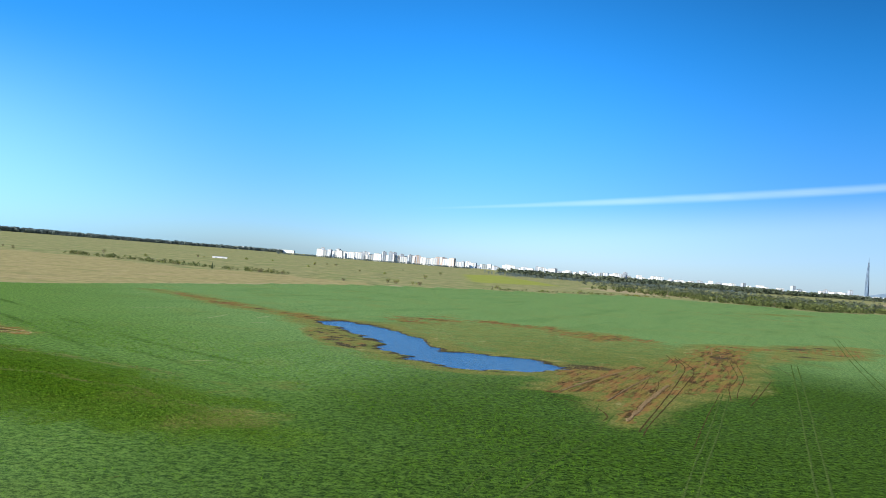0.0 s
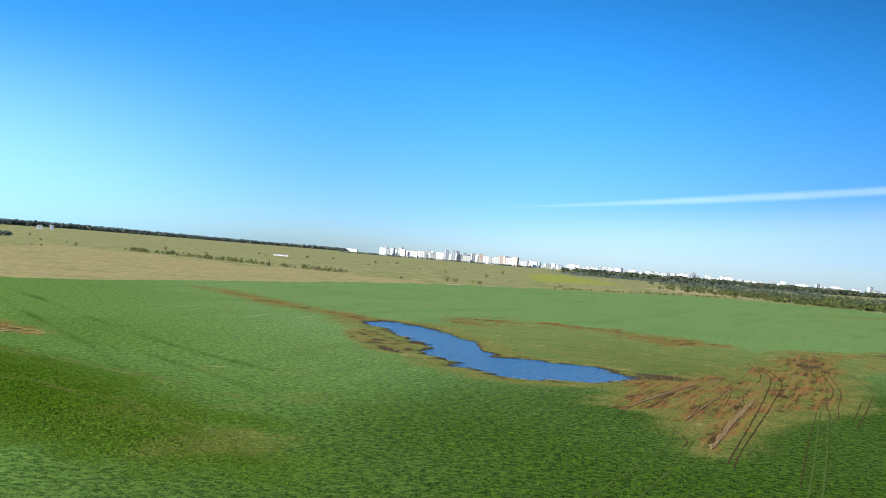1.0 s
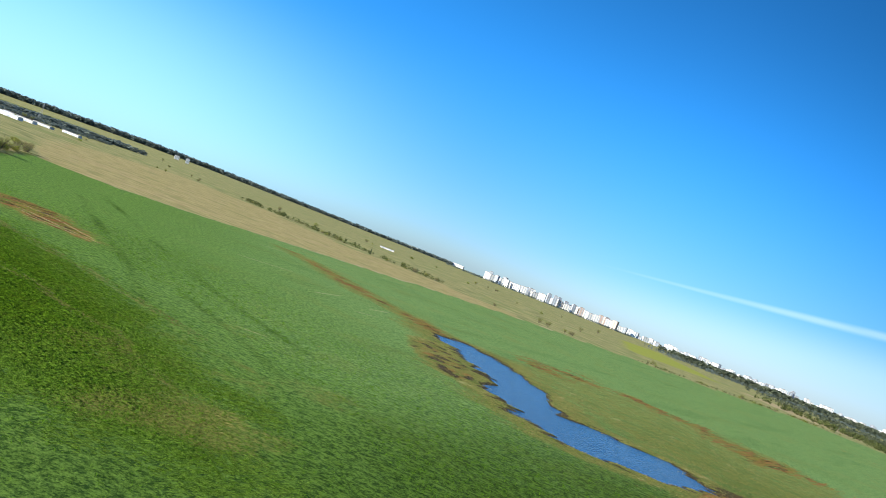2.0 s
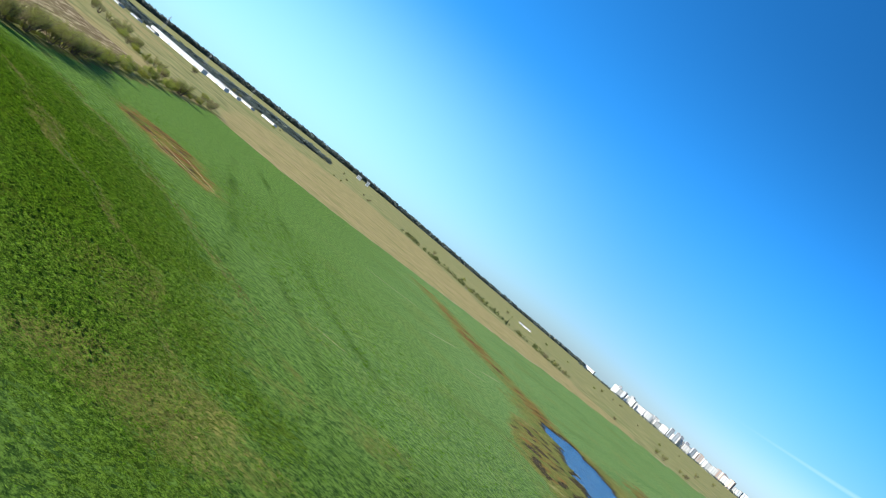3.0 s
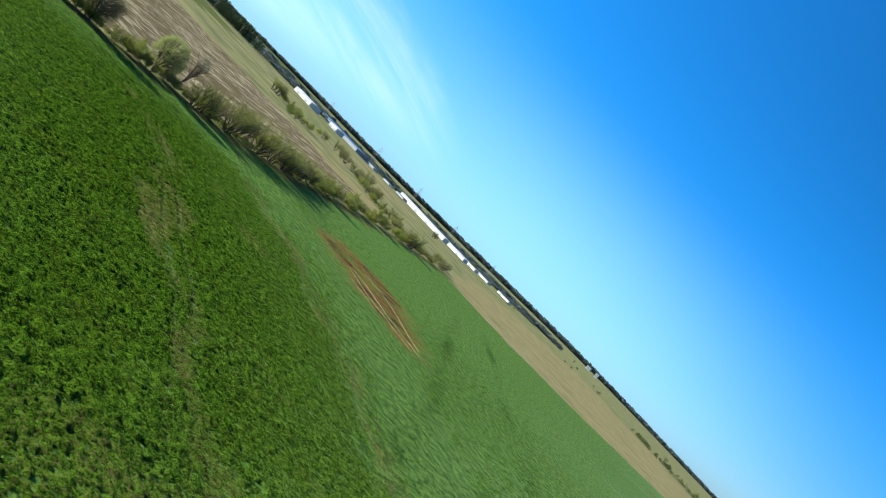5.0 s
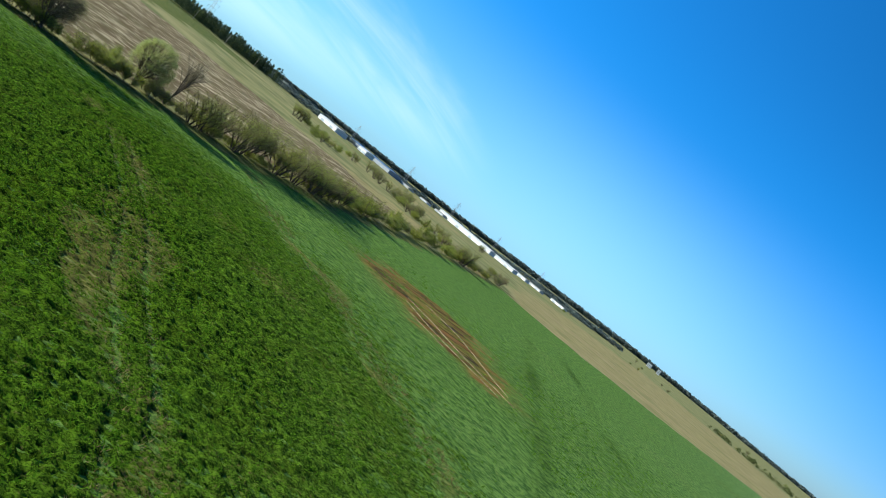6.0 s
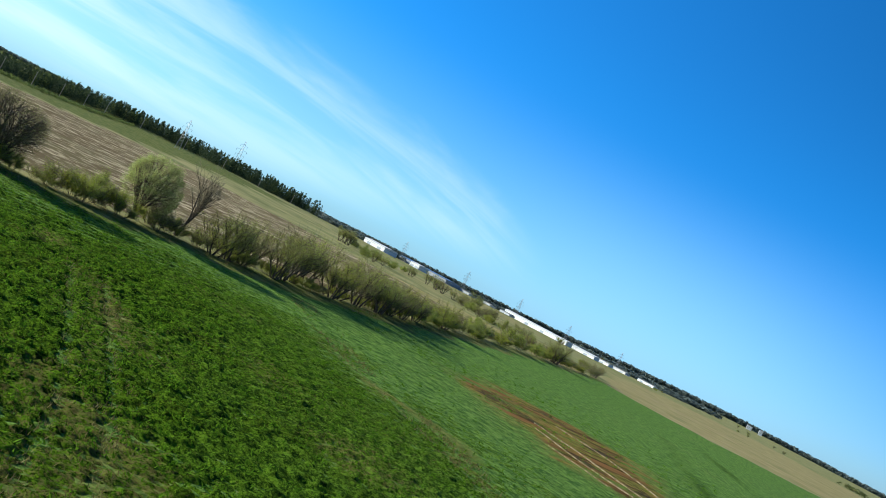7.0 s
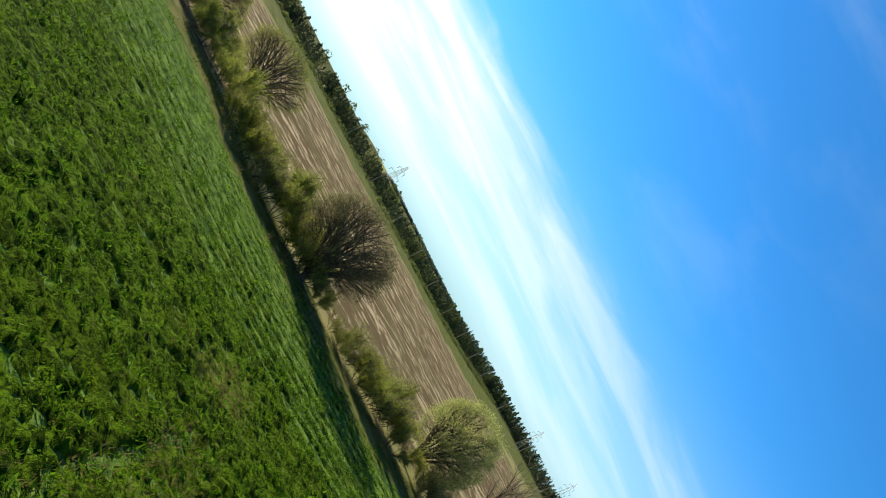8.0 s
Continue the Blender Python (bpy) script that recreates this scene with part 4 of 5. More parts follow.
PROTO = {
    "round": dome_tree("alder_tree", 11, 6.9, 7.6, 0.07, 26, 9000, 0.06, BARK, DARK_TWIG, OLIVE, "round-crowned bare-twigged tree with first olive leaves in the hedgerow", lean=(-0.3, -0.3)),
    "fork": dome_tree("alder_tree", 12, 6.6, 7.0, 0.10, 18, 9500, 0.065, BARK, DARK_TWIG, LEAF, "dark-limbed round tree with thin spring leaves in the hedgerow", lean=(0.5, 0.3)),
    "willow": dome_tree("willow_tree", 13, 5.6, 4.6, 0.06, 15, 15000, 0.075, BARK, TWIG, WILLOW, "pale green leafy willow in the hedgerow", lean=(0.2, 0.1)),
    "dead": make_tree("dead_tree", 14, 6.8, 5, 0.20, 0.55, 0.6, 1300, 60, 0.06, BARK, PALE_TWIG, LEAF, "bare leaning tree with pale twigs and no leaves in the hedgerow", lean=(0.5, 2.2), thick=1.5),
    "sapling": make_tree("willow_tree", 15, 4.6, 6, 0.06, 0.75, 0.5, 1100, 4500, 0.065, BARK, TWIG, LEAF, "many-stemmed young tree with olive spring leaves", thick=2.0, clear=0.36),
    "sapling_bare": make_tree("willow_tree", 16, 4.4, 7, 0.06, 0.8, 0.5, 1900, 1700, 0.06, BARK, TWIG, LEAF, "many-stemmed greyish tree still nearly bare", thick=2.2, clear=0.36),
    "sapling_yellow": make_tree("willow_tree", 17, 4.2, 6, 0.06, 0.8, 0.4, 900, 5200, 0.065, BARK, TWIG, YELLOW, "many-stemmed tree in yellow-green spring leaf", thick=2.0, clear=0.30),
    "bush_yellow": make_tree("shrub", 18, 2.4, 8, 0.0, 1.2, 0.25, 1500, 9000, 0.065, BARK, TWIG, YELLOW, "low yellow-green leafing shrub in the hedgerow"),
    "bush_grey": make_tree("shrub", 19, 2.2, 9, 0.0, 1.3, 0.25, 2800, 3200, 0.06, BARK, PALE_TWIG, LEAF, "low grey twiggy shrub in the hedgerow"),
    "bush_green": make_tree("shrub", 20, 2.6, 8, 0.0, 1.2, 0.25, 1500, 9000, 0.07, BARK, TWIG, LEAF, "low olive-green leafing shrub"),
    "spruce": conifer("spruce_tree", 21, 7.0, "small dark green spruce standing in the meadow"),
}
FIRST = {}


def plant(kind, x, y, scale=1.0, group="hedgerow", turn=None, label=""):
    ob = PROTO[kind]
    turn = random.uniform(0, 360) if turn is None else turn
    m = Matrix.Translation((x, y, ground_at(x, y) - 0.05)) @ Matrix.Rotation(radians(turn), 4, "Z") @ Matrix.Diagonal((scale * random.uniform(0.92, 1.08), scale * random.uniform(0.92, 1.08), scale, 1))
    if kind not in FIRST:
        FIRST[kind] = ob
        ob.matrix_basis = m
    else:
        keep = ob.matrix_basis.copy()
        ob.matrix_basis = Matrix.Identity(4)
        ob = copy_thing(ob, m)
        PROTO[kind].matrix_basis = keep
    tagged(ob, label, group=group)
    return ob


random.seed(5)
plant("round", -162.6, 206.8, 1.0, turn=40, label="large round tree with dense bare dark twigs in the hedgerow")
plant("fork", -178.1, 194.2, 0.95, turn=200)
plant("fork", -179, 186, 0.8, turn=80)
plant("fork", -189, 169, 0.9, turn=20)
plant("willow", -167.3, 222.3, 1.28, turn=30)
plant("dead", -168.6, 228.0, 1.12, turn=0)
plant("bush_grey", -165.5, 224.5, 1.1), plant("sapling_bare", -168.5, 224.8, 0.8)


def hedge_run(y_from, y_to, spacing, kinds, lo, hi, depth):
    """Shrubs of mixed kinds along a stretch of the hedge, given by y."""
    ys = y_from
    line = sorted(HEDGE, key=lambda p: p[1])
    while ys < y_to:
        x = float(np.interp(ys, [p[1] for p in line], [p[0] for p in line]))
        plant(random.choice(kinds), x - 1.5 - random.uniform(0, depth), ys + random.uniform(-0.6, 0.6), random.uniform(lo, hi))
        ys += spacing * random.uniform(0.7, 1.3)


hedge_run(160, 193, 1.7, ["bush_green", "bush_yellow", "bush_green", "bush_grey"], 0.8, 1.2, 3.5)
hedge_run(194, 206, 1.2, ["bush_green", "bush_grey", "bush_green", "bush_yellow"], 0.9, 1.35, 3.0)
hedge_run(207, 213, 1.6, ["bush_grey", "bush_green"], 0.5, 0.8, 3.0)
hedge_run(213, 221, 1.2, ["bush_yellow", "bush_green", "bush_yellow", "bush_grey"], 0.9, 1.3, 3.0)
hedge_run(224, 236, 1.5, ["bush_green", "bush_yellow", "bush_grey"], 0.7, 1.1, 3.0)
hedge_run(231, 274, 2.5, ["sapling", "sapling_yellow", "sapling_bare", "sapling", "sapling_yellow"], 1.05, 1.5, 5.0)
hedge_run(234, 276, 2.6, ["bush_yellow", "bush_green", "bush_yellow", "bush_grey"], 0.5, 0.8, 2.5)
hedge_run(262, 284, 2.0, ["sapling_bare", "sapling_bare", "sapling"], 0.9, 1.2, 4.0)
hedge_run(276, 330, 2.0, ["bush_green", "bush_yellow", "bush_grey", "sapling_yellow"], 0.8, 1.35, 5.0)
hedge_run(330, 440, 3.6, ["bush_yellow", "bush_green", "bush_grey", "bush_yellow"], 1.0, 1.6, 8.0)
for x, y, k, sc in ((-281, 452, "sapling_bare", 1.3), (-276, 444, "bush_grey", 1.6), (-283, 446, "sapling", 1.0)):
    plant(k, x, y, sc)
# second hedge inside the stubble field
for x, y, k, sc in ((-342, 380, "bush_green", 1.4), (-346, 388, "sapling", 1.0), (-352, 397, "sapling_yellow", 1.0), (-356, 405, "bush_green", 1.3), (-368, 441, "sapling", 1.4), (-362, 440, "sapling_bare", 1.3), (-352, 438, "sapling_yellow", 1.2), (-344, 436, "sapling", 1.1), (-336, 428, "bush_grey", 1.5), (-322, 420, "bush_green", 1.4), (-308, 412, "sapling_bare", 0.9), (-296, 406, "bush_yellow", 1.5), (-284, 402, "bush_green", 1.6), (-274, 403, "bush_green", 1.5), (-291, 465, "sapling_bare", 1.1), (-297, 470, "bush_grey", 1.5), (-310, 480, "bush_yellow", 1.5), (-453, 629, "sapling", 1.2), (-460, 640, "sapling_bare", 1.1), (-417, 426, "sapling", 1.1)):
    plant(k, x, y, sc, "bushes beyond the stubble")
HEDGE_BEHIND = [(-388, 436), (-378, 452), (-346, 440), (-292, 412), (-250, 392)]
for k in range(26):
    i = random.randrange(4)
    t = random.random()
    (ax, ay), (bx, by) = HEDGE_BEHIND[i], HEDGE_BEHIND[i + 1]
    plant(random.choice(["sapling", "bush_green", "sapling_yellow", "bush_green", "sapling_bare"]), ax + (bx - ax) * t + random.uniform(-3, 3), ay + (by - ay) * t + random.uniform(-3, 3), random.uniform(0.9, 1.7), "bushes beyond the stubble")
for k in range(7):
    plant(random.choice(["bush_green", "sapling"]), random.uniform(-392, -358), random.uniform(398, 406), random.uniform(1.2, 1.7), "bushes beyond the stubble")
# scattered bushes of the meadow
MEADOW = [(-590, 1240, 3), (-453, 1119, 4), (-440, 1130, 3), (-326, 1047, 4), (-312, 1040, 3), (-300, 1035, 3), (-228, 992, 3), (-200, 977, 5), (-188, 979, 4), (-177, 981, 4), (-92, 935, 3), (-47, 960, 5), (-30, 975, 4), (-24, 985, 3), (72, 1085, 4), (60, 1092, 3), (-560, 900, 3), (-600, 860, 4), (-640, 800, 4), (-520, 1010, 3), (-700, 1000, 4), (-218, 1838, 4), (-240, 1700, 5), (-420, 1600, 4)]
for x, y, h in MEADOW:
    for k in range(2):
        plant(random.choice(["sapling", "bush_green", "sapling_bare", "sapling_yellow"]), x + random.uniform(-9, 9), y + random.uniform(-9, 9), h / 4.0 * random.uniform(0.8, 1.3), "meadow bushes")
plant("spruce", -246, 978, 1.0, "meadow bushes")
for k in range(26):
    x = random.uniform(-1100, 60)
    y = random.uniform(1000, 2200) if x > -500 else random.uniform(700, 1900)
    plant(random.choice(["bush_green", "sapling", "bush_grey"]), x, y, random.uniform(0.9, 1.8), "meadow bushes")
# scrub beyond the field on the city side
for k in range(60):
    t = random.random()
    x = 385 + 420 * t + random.uniform(-10, 60)
    y = float(np.interp(x, [375, 423, 468, 523, 652, 1000], [1300, 1275, 1230, 1220, 1350, 1500])) + abs(random.gauss(0, 160))
    plant(random.choice(["sapling", "sapling_yellow", "sapling", "sapling_bare", "willow"]), x, y, random.uniform(1.0, 1.7), "scrub by the field")
for k in range(24):
    x = 330 - 240 * random.random() ** 1.8
    plant(random.choice(["bush_green", "sapling", "bush_yellow"]), x, 1045 + (x - 90) * 1.06 + random.uniform(0, 45), random.uniform(0.6, 1.3), "scrub by the field")


# ---- woods ----
def clump_wood(name, spots, label, mat, needles=False, bits=26, big=1.0, flat=1.0):
    """Many trees too far off to count, each a cloud of leaf tufts on a stem."""
    n = len(spots)
    sp = np.array(spots)          # x, y, height, width
    k = rng.random((n, bits))
    ang = rng.random((n, bits)) * 2 * np.pi
    if needles:
        hz = 0.08 + 0.92 * k
        rad = (1.02 - hz) * 0.5 * rng.uniform(0.5, 1.1, (n, bits))
    else:
        hz = 0.10 + 0.90 * k
        rad = np.sqrt(np.clip(1 - ((hz - 0.5) / 0.52) ** 2, 0.03, 1)) * 0.5 * np.sqrt(rng.random((n, bits)))
    c = np.stack([sp[:, :1] + np.cos(ang) * rad * sp[:, 3:4], sp[:, 1:2] + np.sin(ang) * rad * sp[:, 3:4], hz * sp[:, 2:3]], -1)
    size = sp[:, 3:4, None] * big * rng.uniform(0.08, 0.2, (n, bits, 1)) * (26 / bits) ** 0.3
    spread = rng.normal(0, 0.75, (n, bits, 4, 3)) if needles else rng.uniform(-1.1, 1.1, (n, bits, 4, 3))
    spread[..., 2] *= flat
    verts = c[:, :, None, :] + spread * size[:, :, None, :]
    low = land(sp[:, 0], sp[:, 1])[0]
    verts[..., 2] = np.maximum(verts[..., 2], 0.0) + low[:, None, None]
    v = verts.reshape(-1, 3)
    i = np.arange(len(v) // 4) * 4
    tris = np.concatenate([np.stack([i, i + 1, i + 2], 1), np.stack([i, i + 2, i + 3], 1)])
    stems_v, stems_t = [], []
    for s in range(n):
        x, y, h, w = sp[s]
        g = low[s]
        b = len(v) + len(stems_v)
        r = h * 0.015
        stems_v += [(x - r, y, g - 0.2), (x + r, y - r, g - 0.2), (x, y + r, g - 0.2), (x, y, g + h * 0.8)]
        stems_t += [(b, b + 1, b + 3), (b + 1, b + 2, b + 3), (b + 2, b, b + 3)]
    me = array_mesh(name, np.concatenate([v, np.array(stems_v)]), np.concatenate([tris, np.array(stems_t)]), mat)
    return tagged(new(name, me), label, "woods", kind="stuff")


def spots_along(pts, count, depth, lo, hi, slim):
    out = []
    seg = [math.dist(a, b) for a, b in zip(pts, pts[1:])]
    for k in range(count):
        t = random.random() * sum(seg)
        for (a, b), s in zip(zip(pts, pts[1:]), seg):
            if t <= s:
                break
            t -= s
        d = Vector((b[0] - a[0], b[1] - a[1])).normalized()
        off = random.random() ** 1.3 * depth
        h = random.uniform(lo, hi)
        out.append((a[0] + d.x * t - d.y * off, a[1] + d.y * t + d.x * off, h, h * slim * random.uniform(0.8, 1.2)))
    return out


random.seed(9)
FOREST = [(-400, 60), (-395, 150), (-430, 215), (-510, 280), (-630, 370), (-685, 470), (-665, 565)]
FOREST = FOREST[::-1]


def lower(x, y):
    """The wood dwindles into young trees round the far side of the stubble."""
    turn = math.degrees(math.atan2(-105 - x, y - 198))
    return 1.0 - 0.42 * float(ramp(np.array(turn), 62, 86))


clump_wood("forest", [(x, y, h * lower(x, y), w * (0.4 + 0.55 * lower(x, y))) for x, y, h, w in spots_along(FOREST[::-1], 1100, 34, 7.0, 11.8, 0.48) + spots_along(FOREST[::-1], 1700, 260, 7.5, 12.2, 0.48)], "dark spruce forest edge behind the stubble field", CONIFER, True, 86, 0.9)
clump_wood("thicket", spots_along([(-372, 140), (-405, 225), (-490, 297), (-605, 385)], 420, 5, 0.8, 1.8, 1.5), "low pale green scrub along a ditch before the forest", SCRUB, False, 24)
clump_wood("birch_wood", spots_along(FOREST[::-1], 300, 24, 4.0, 9.0, 0.5), "pale birches along the forest edge", BIRCH, False, 80)
clump_wood("far_woods", [(x, y, h * (1 + 1.2 * float(ramp(np.array(-x), 1100, 2300) * ramp(np.array(y), 2300, 3000))), w) for x, y, h, w in spots_along([(-4390, 300), (-4135, 1505), (-3604, 2524), (-2828, 3370), (-1860, 3988), (-764, 4333)], 6000, 110, 8.5, 9.8, 1.7)], "dark distant tree belt along the horizon", HAZED_WOOD, False, 10, 2.0)
clump_wood("far_woods", spots_along([(-640, 3520), (-300, 3600), (120, 3700)], 500, 60, 4, 6.5, 1.6), "low distant trees at the foot of the city", HAZED_WOOD, False, 10)
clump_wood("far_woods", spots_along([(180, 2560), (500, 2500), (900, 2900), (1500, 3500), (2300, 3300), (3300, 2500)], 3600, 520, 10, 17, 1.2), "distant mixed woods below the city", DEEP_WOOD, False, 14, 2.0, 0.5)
clump_wood("far_woods", spots_along([(170, 2300), (320, 2330), (560, 2380), (900, 2500)], 420, 260, 5, 9, 1.0), "scattered trees and scrub before the city", HAZED_WOOD, False, 20)
clump_wood("thicket", spots_along([(365, 1310), (423, 1280), (468, 1235), (523, 1223), (652, 1355), (1000, 1515)], 1250, 420, 3.0, 8.0, 1.1), "olive thicket of young trees along the field edge", THICKET, False, 50, 1.4)
clump_wood("thicket", spots_along([(60, 1005), (152, 1118), (244, 1240), (330, 1292)], 110, 22, 1.0, 2.4, 1.3), "low scrub along the far field edge", THICKET, False, 24)
clump_wood("thicket", spots_along([(-480, 1130), (-330, 1045), (-250, 1000), (-160, 975)], 150, 30, 2.0, 5.0, 1.3), "low bushes in a line across the meadow", THICKET, False, 24)
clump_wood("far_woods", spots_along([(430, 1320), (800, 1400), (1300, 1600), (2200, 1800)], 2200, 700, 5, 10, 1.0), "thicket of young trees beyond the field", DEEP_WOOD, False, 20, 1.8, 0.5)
clump_wood("far_woods", spots_along([(-668, 600), (-700, 700), (-690, 800), (-690, 900), (-720, 1050), (-760, 1300)], 3000, 330, 2.6, 4.4, 1.7), "low grey-green woods close behind the warehouses", HAZED_WOOD, False, 12, 1.9, 0.3)
clump_wood("far_woods", spots_along([(-1000, 500), (-1100, 900), (-1050, 1400), (-1400, 2100)], 900, 100, 3.2, 4.6, 1.5), "dark wood behind the warehouses", HAZED_WOOD, False, 16, 1.9, 0.3)
clump_wood("far_woods", spots_along([(-880, 420), (-980, 900), (-820, 1500)], 6500, 1500, 5, 8, 1.9), "wide dark woods behind the warehouses", HAZED_WOOD, False, 12, 2.6, 0.3)


# ---- buildings ----
def block(name, w, d, h, wall, label, category, stripes=0):
    """A flat-roofed building with a parapet and window columns on its walls."""
    root = new(name)
    s = Shape()
    s.box(-w / 2, -d / 2, -0.5, w / 2, d / 2, h)
    part("wall", s, wall, root)
    r = Shape()
    r.box(-w / 2 - 0.3, -d / 2 - 0.3, h, w / 2 + 0.3, d / 2 + 0.3, h + 0.5)
    r.box(-w / 6, -d / 6, h + 0.5, w / 6, d / 6, h + 2.6)
    part("roof", r, ROOF, root)
    for k in range(stripes):
        b = Shape()
        x = -w / 2 + w * (k + 0.5) / stripes
        b.box(x - w * 0.13 / stripes, -d / 2 - 0.2, 3.0, x + w * 0.13 / stripes, d / 2 + 0.2, h - 2.0)
        part("window", b, HAZED_PANE, root)
    return tagged(root, label, category)


def place(ob, x, y, turn, first, group, label="", tall=1.0):
    m = Matrix.Translation((x, y, 0)) @ Matrix.Rotation(radians(turn), 4, "Z") @ Matrix.Diagonal((1, 1, tall, 1))
    if first:
        ob.matrix_basis = m
    else:
        ob = copy_thing(ob, m)
    return tagged(ob, label, group=group)


def polar(bear, dist):
    return -math.sin(radians(bear)) * dist, math.cos(radians(bear)) * dist


random.seed(21)
TOWERS = [block("apartment_building", w, d, h, mt, lb, "apartment building", st) for w, d, h, mt, lb, st in (
    (20, 16, 38, OFFWHITE, "tall white apartment block in the distant city", 2),
    (30, 16, 35, OFFWHITE, "broad white apartment block in the distant city", 3),
    (16, 16, 42, GREYWALL, "slim grey apartment tower in the distant city", 1),
    (42, 18, 32, OFFWHITE, "long white apartment block in the distant city", 4),
    (22, 18, 37, BRICK, "red-brown apartment tower in the distant city", 2),
    (30, 18, 29, GREYWALL, "low grey housing block in the distant city", 2),
    (60, 18, 25, OFFWHITE, "long low pale housing block in the distant city", 4))]
used = set()


def city(kind, bear, dist, turn, tall=1.0):
    x, y = polar(bear, dist)
    place(TOWERS[kind], x, y, turn, kind not in used, "city skyline", "", tall)
    used.add(kind)


b = 7.7
while b > 1.7:
    city(random.choice([0, 0, 2, 1, 0, 2, 1] if b < 6 else [0, 2, 0]), b, 3850 + random.uniform(-120, 120), random.uniform(-25, 25), random.uniform(0.72, 1.12))
    b -= random.uniform(0.09, 0.22)
while b > -0.8:
    city(random.choice([4, 1, 0, 4, 4, 3]), b, 3800 + random.uniform(-80, 80), random.uniform(-25, 25))
    b -= random.uniform(0.2, 0.36)
while b > -27.5:
    city(random.choice([0, 2, 5, 1, 0, 2, 5, 0]), b, 4250 + random.uniform(-150, 150), random.uniform(-25, 25), random.choice([0.4, 0.5, 0.55, 0.6, 0.65, 0.7, 0.75, 0.8, 0.92]))
    b -= random.uniform(0.09, 0.24)
for bear in (-13.2, -13.5, -6.3, -10.9):
    city(1, bear, 4150, 10)
for bear in (26.3, 25.6, 19.0, 12.5, 12.0, 10.4, 9.6):
    city(6, bear, 4540, -10, 0.75)


def spire():
    root = new("skyscraper")
    s = Shape()
    rad = [(0, 7.5), (30, 8.2), (70, 7.4), (110, 5.2), (140, 3.2), (160, 1.7), (182, 0.4)]
    s.tube([(0, 0, z) for z, r in rad], [r for z, r in rad], 10)
    part("wall", s, SPIRE_GLASS, root)
    for k in range(5):
        g = 2 * math.pi * k / 5
        q = Shape()
        q.tube([(math.cos(g + z * 0.006) * (r + 0.3), math.sin(g + z * 0.006) * (r + 0.3), z) for z, r in rad[:-1]], [0.7] * 6, 4)
        part("window", q, PANE, root)
    lo = Shape()
    lo.v = [(-10, -14, 0), (75, -14, 0), (75, 14, 0), (-10, 14, 0), (-10, -14, 16), (75, -14, 36), (75, 14, 36), (-10, 14, 16)]
    lo.f = [(0, 3, 2, 1), (4, 5, 6, 7), (0, 1, 5, 4), (1, 2, 6, 5), (2, 3, 7, 6), (3, 0, 4, 7)]
    lo.m = [0] * 6
    part("annex", lo, SPIRE_GLASS, root, "low wedge-shaped annex")
    x, y = polar(-25.1, 4250)
    root.matrix_basis = Matrix.Translation((x, y, 0)) @ Matrix.Rotation(radians(-25), 4, "Z")
    tagged(root, "tapering glass skyscraper with a needle point far off", "skyscraper")


spire()
for w, d, h, x, y, lb in ((16, 14, 12, -1425, 2720, "white high-rise housing block above the tree belt"), (11, 12, 15, -1394, 2735, "white high-rise tower above the tree belt")):
    ob = block("apartment_building", w, d, h, WHITE, lb, "apartment building", 3)
    place(ob, x, y, 30, True, "")


def warehouse(x, y, turn, length, depth, height, wall, roofed, label):
    root = new("warehouse")
    s = Shape()
    s.box(-length / 2, -depth / 2, -0.3, length / 2, depth / 2, height)
    part("wall", s, wall, root)
    r = Shape()
    r.v = [(-length / 2 - .4, -depth / 2 - .4, height), (length / 2 + .4, -depth / 2 - .4, height), (length / 2 + .4, depth / 2 + .4, height), (-length / 2 - .4, depth / 2 + .4, height), (-length / 2 - .4, 0, height + 0.6), (length / 2 + .4, 0, height + 0.6)]
    r.f, r.m = [(0, 3, 2, 1), (0, 1, 5, 4), (2, 3, 4, 5), (0, 4, 3), (1, 2, 5)], [0] * 5
    part("roof", r, roofed, root)
    b = Shape()
    b.box(-length / 2 - 0.1, -depth / 2 - 0.1, height * 0.66, length / 2 + 0.1, depth / 2 + 0.1, height * 0.72)
    part("window", b, HAZED_PANE, root)
    for k in range(max(2, int(length / 18))):
        cx = -length / 2 + length * (k + 0.5) / max(2, int(length / 18))
        for side in (-1, 1):
            q = Shape()
            q.box(cx - 2, side * (depth / 2 + 0.08) - 0.08, 0, cx + 2, side * (depth / 2 + 0.08) + 0.08, min(4, height * 0.5))
            part("door", q, HAZED_PANE, root)
    root.matrix_basis = Matrix.Translation((x, y, ground_at(x, y))) @ Matrix.Rotation(radians(turn), 4, "Z")
    tagged(root, label, "warehouse", "warehouses")


warehouse(-602, 772, 3, 76, 9, 4.0, WHITE, WHITE, "long white warehouse at the edge of the meadow")
warehouse(-573, 800, 3, 40, 8, 3.2, WHITE, WHITE, "white warehouse beside a longer one at the meadow's edge")
warehouse(-600, 862, 3, 34, 8, 2.8, WHITE, ROOF, "white warehouse with a grey roof at the meadow's edge")
warehouse(-618, 925, 0, 22, 8, 2.4, OFFWHITE, ROOF, "low pale warehouse at the meadow's edge")
warehouse(-640, 1010, 0, 22, 8, 2.6, WHITE, ROOF, "small white warehouse far along the meadow")
warehouse(-628, 602, 4, 26, 14, 3.8, WHITE, WHITE, "white windowed warehouse near the forest")
warehouse(-622, 640, 4, 11, 11, 3.6, WHITE, WHITE, "small white warehouse near the forest")
warehouse(-672, 694, 8, 60, 20, 3.6, GREYWALL, BLUE, "long shed with a blue sheet roof")
warehouse(-637, 712, 4, 14, 9, 1.8, OFFWHITE, ROOF, "low pale shed behind the meadow")
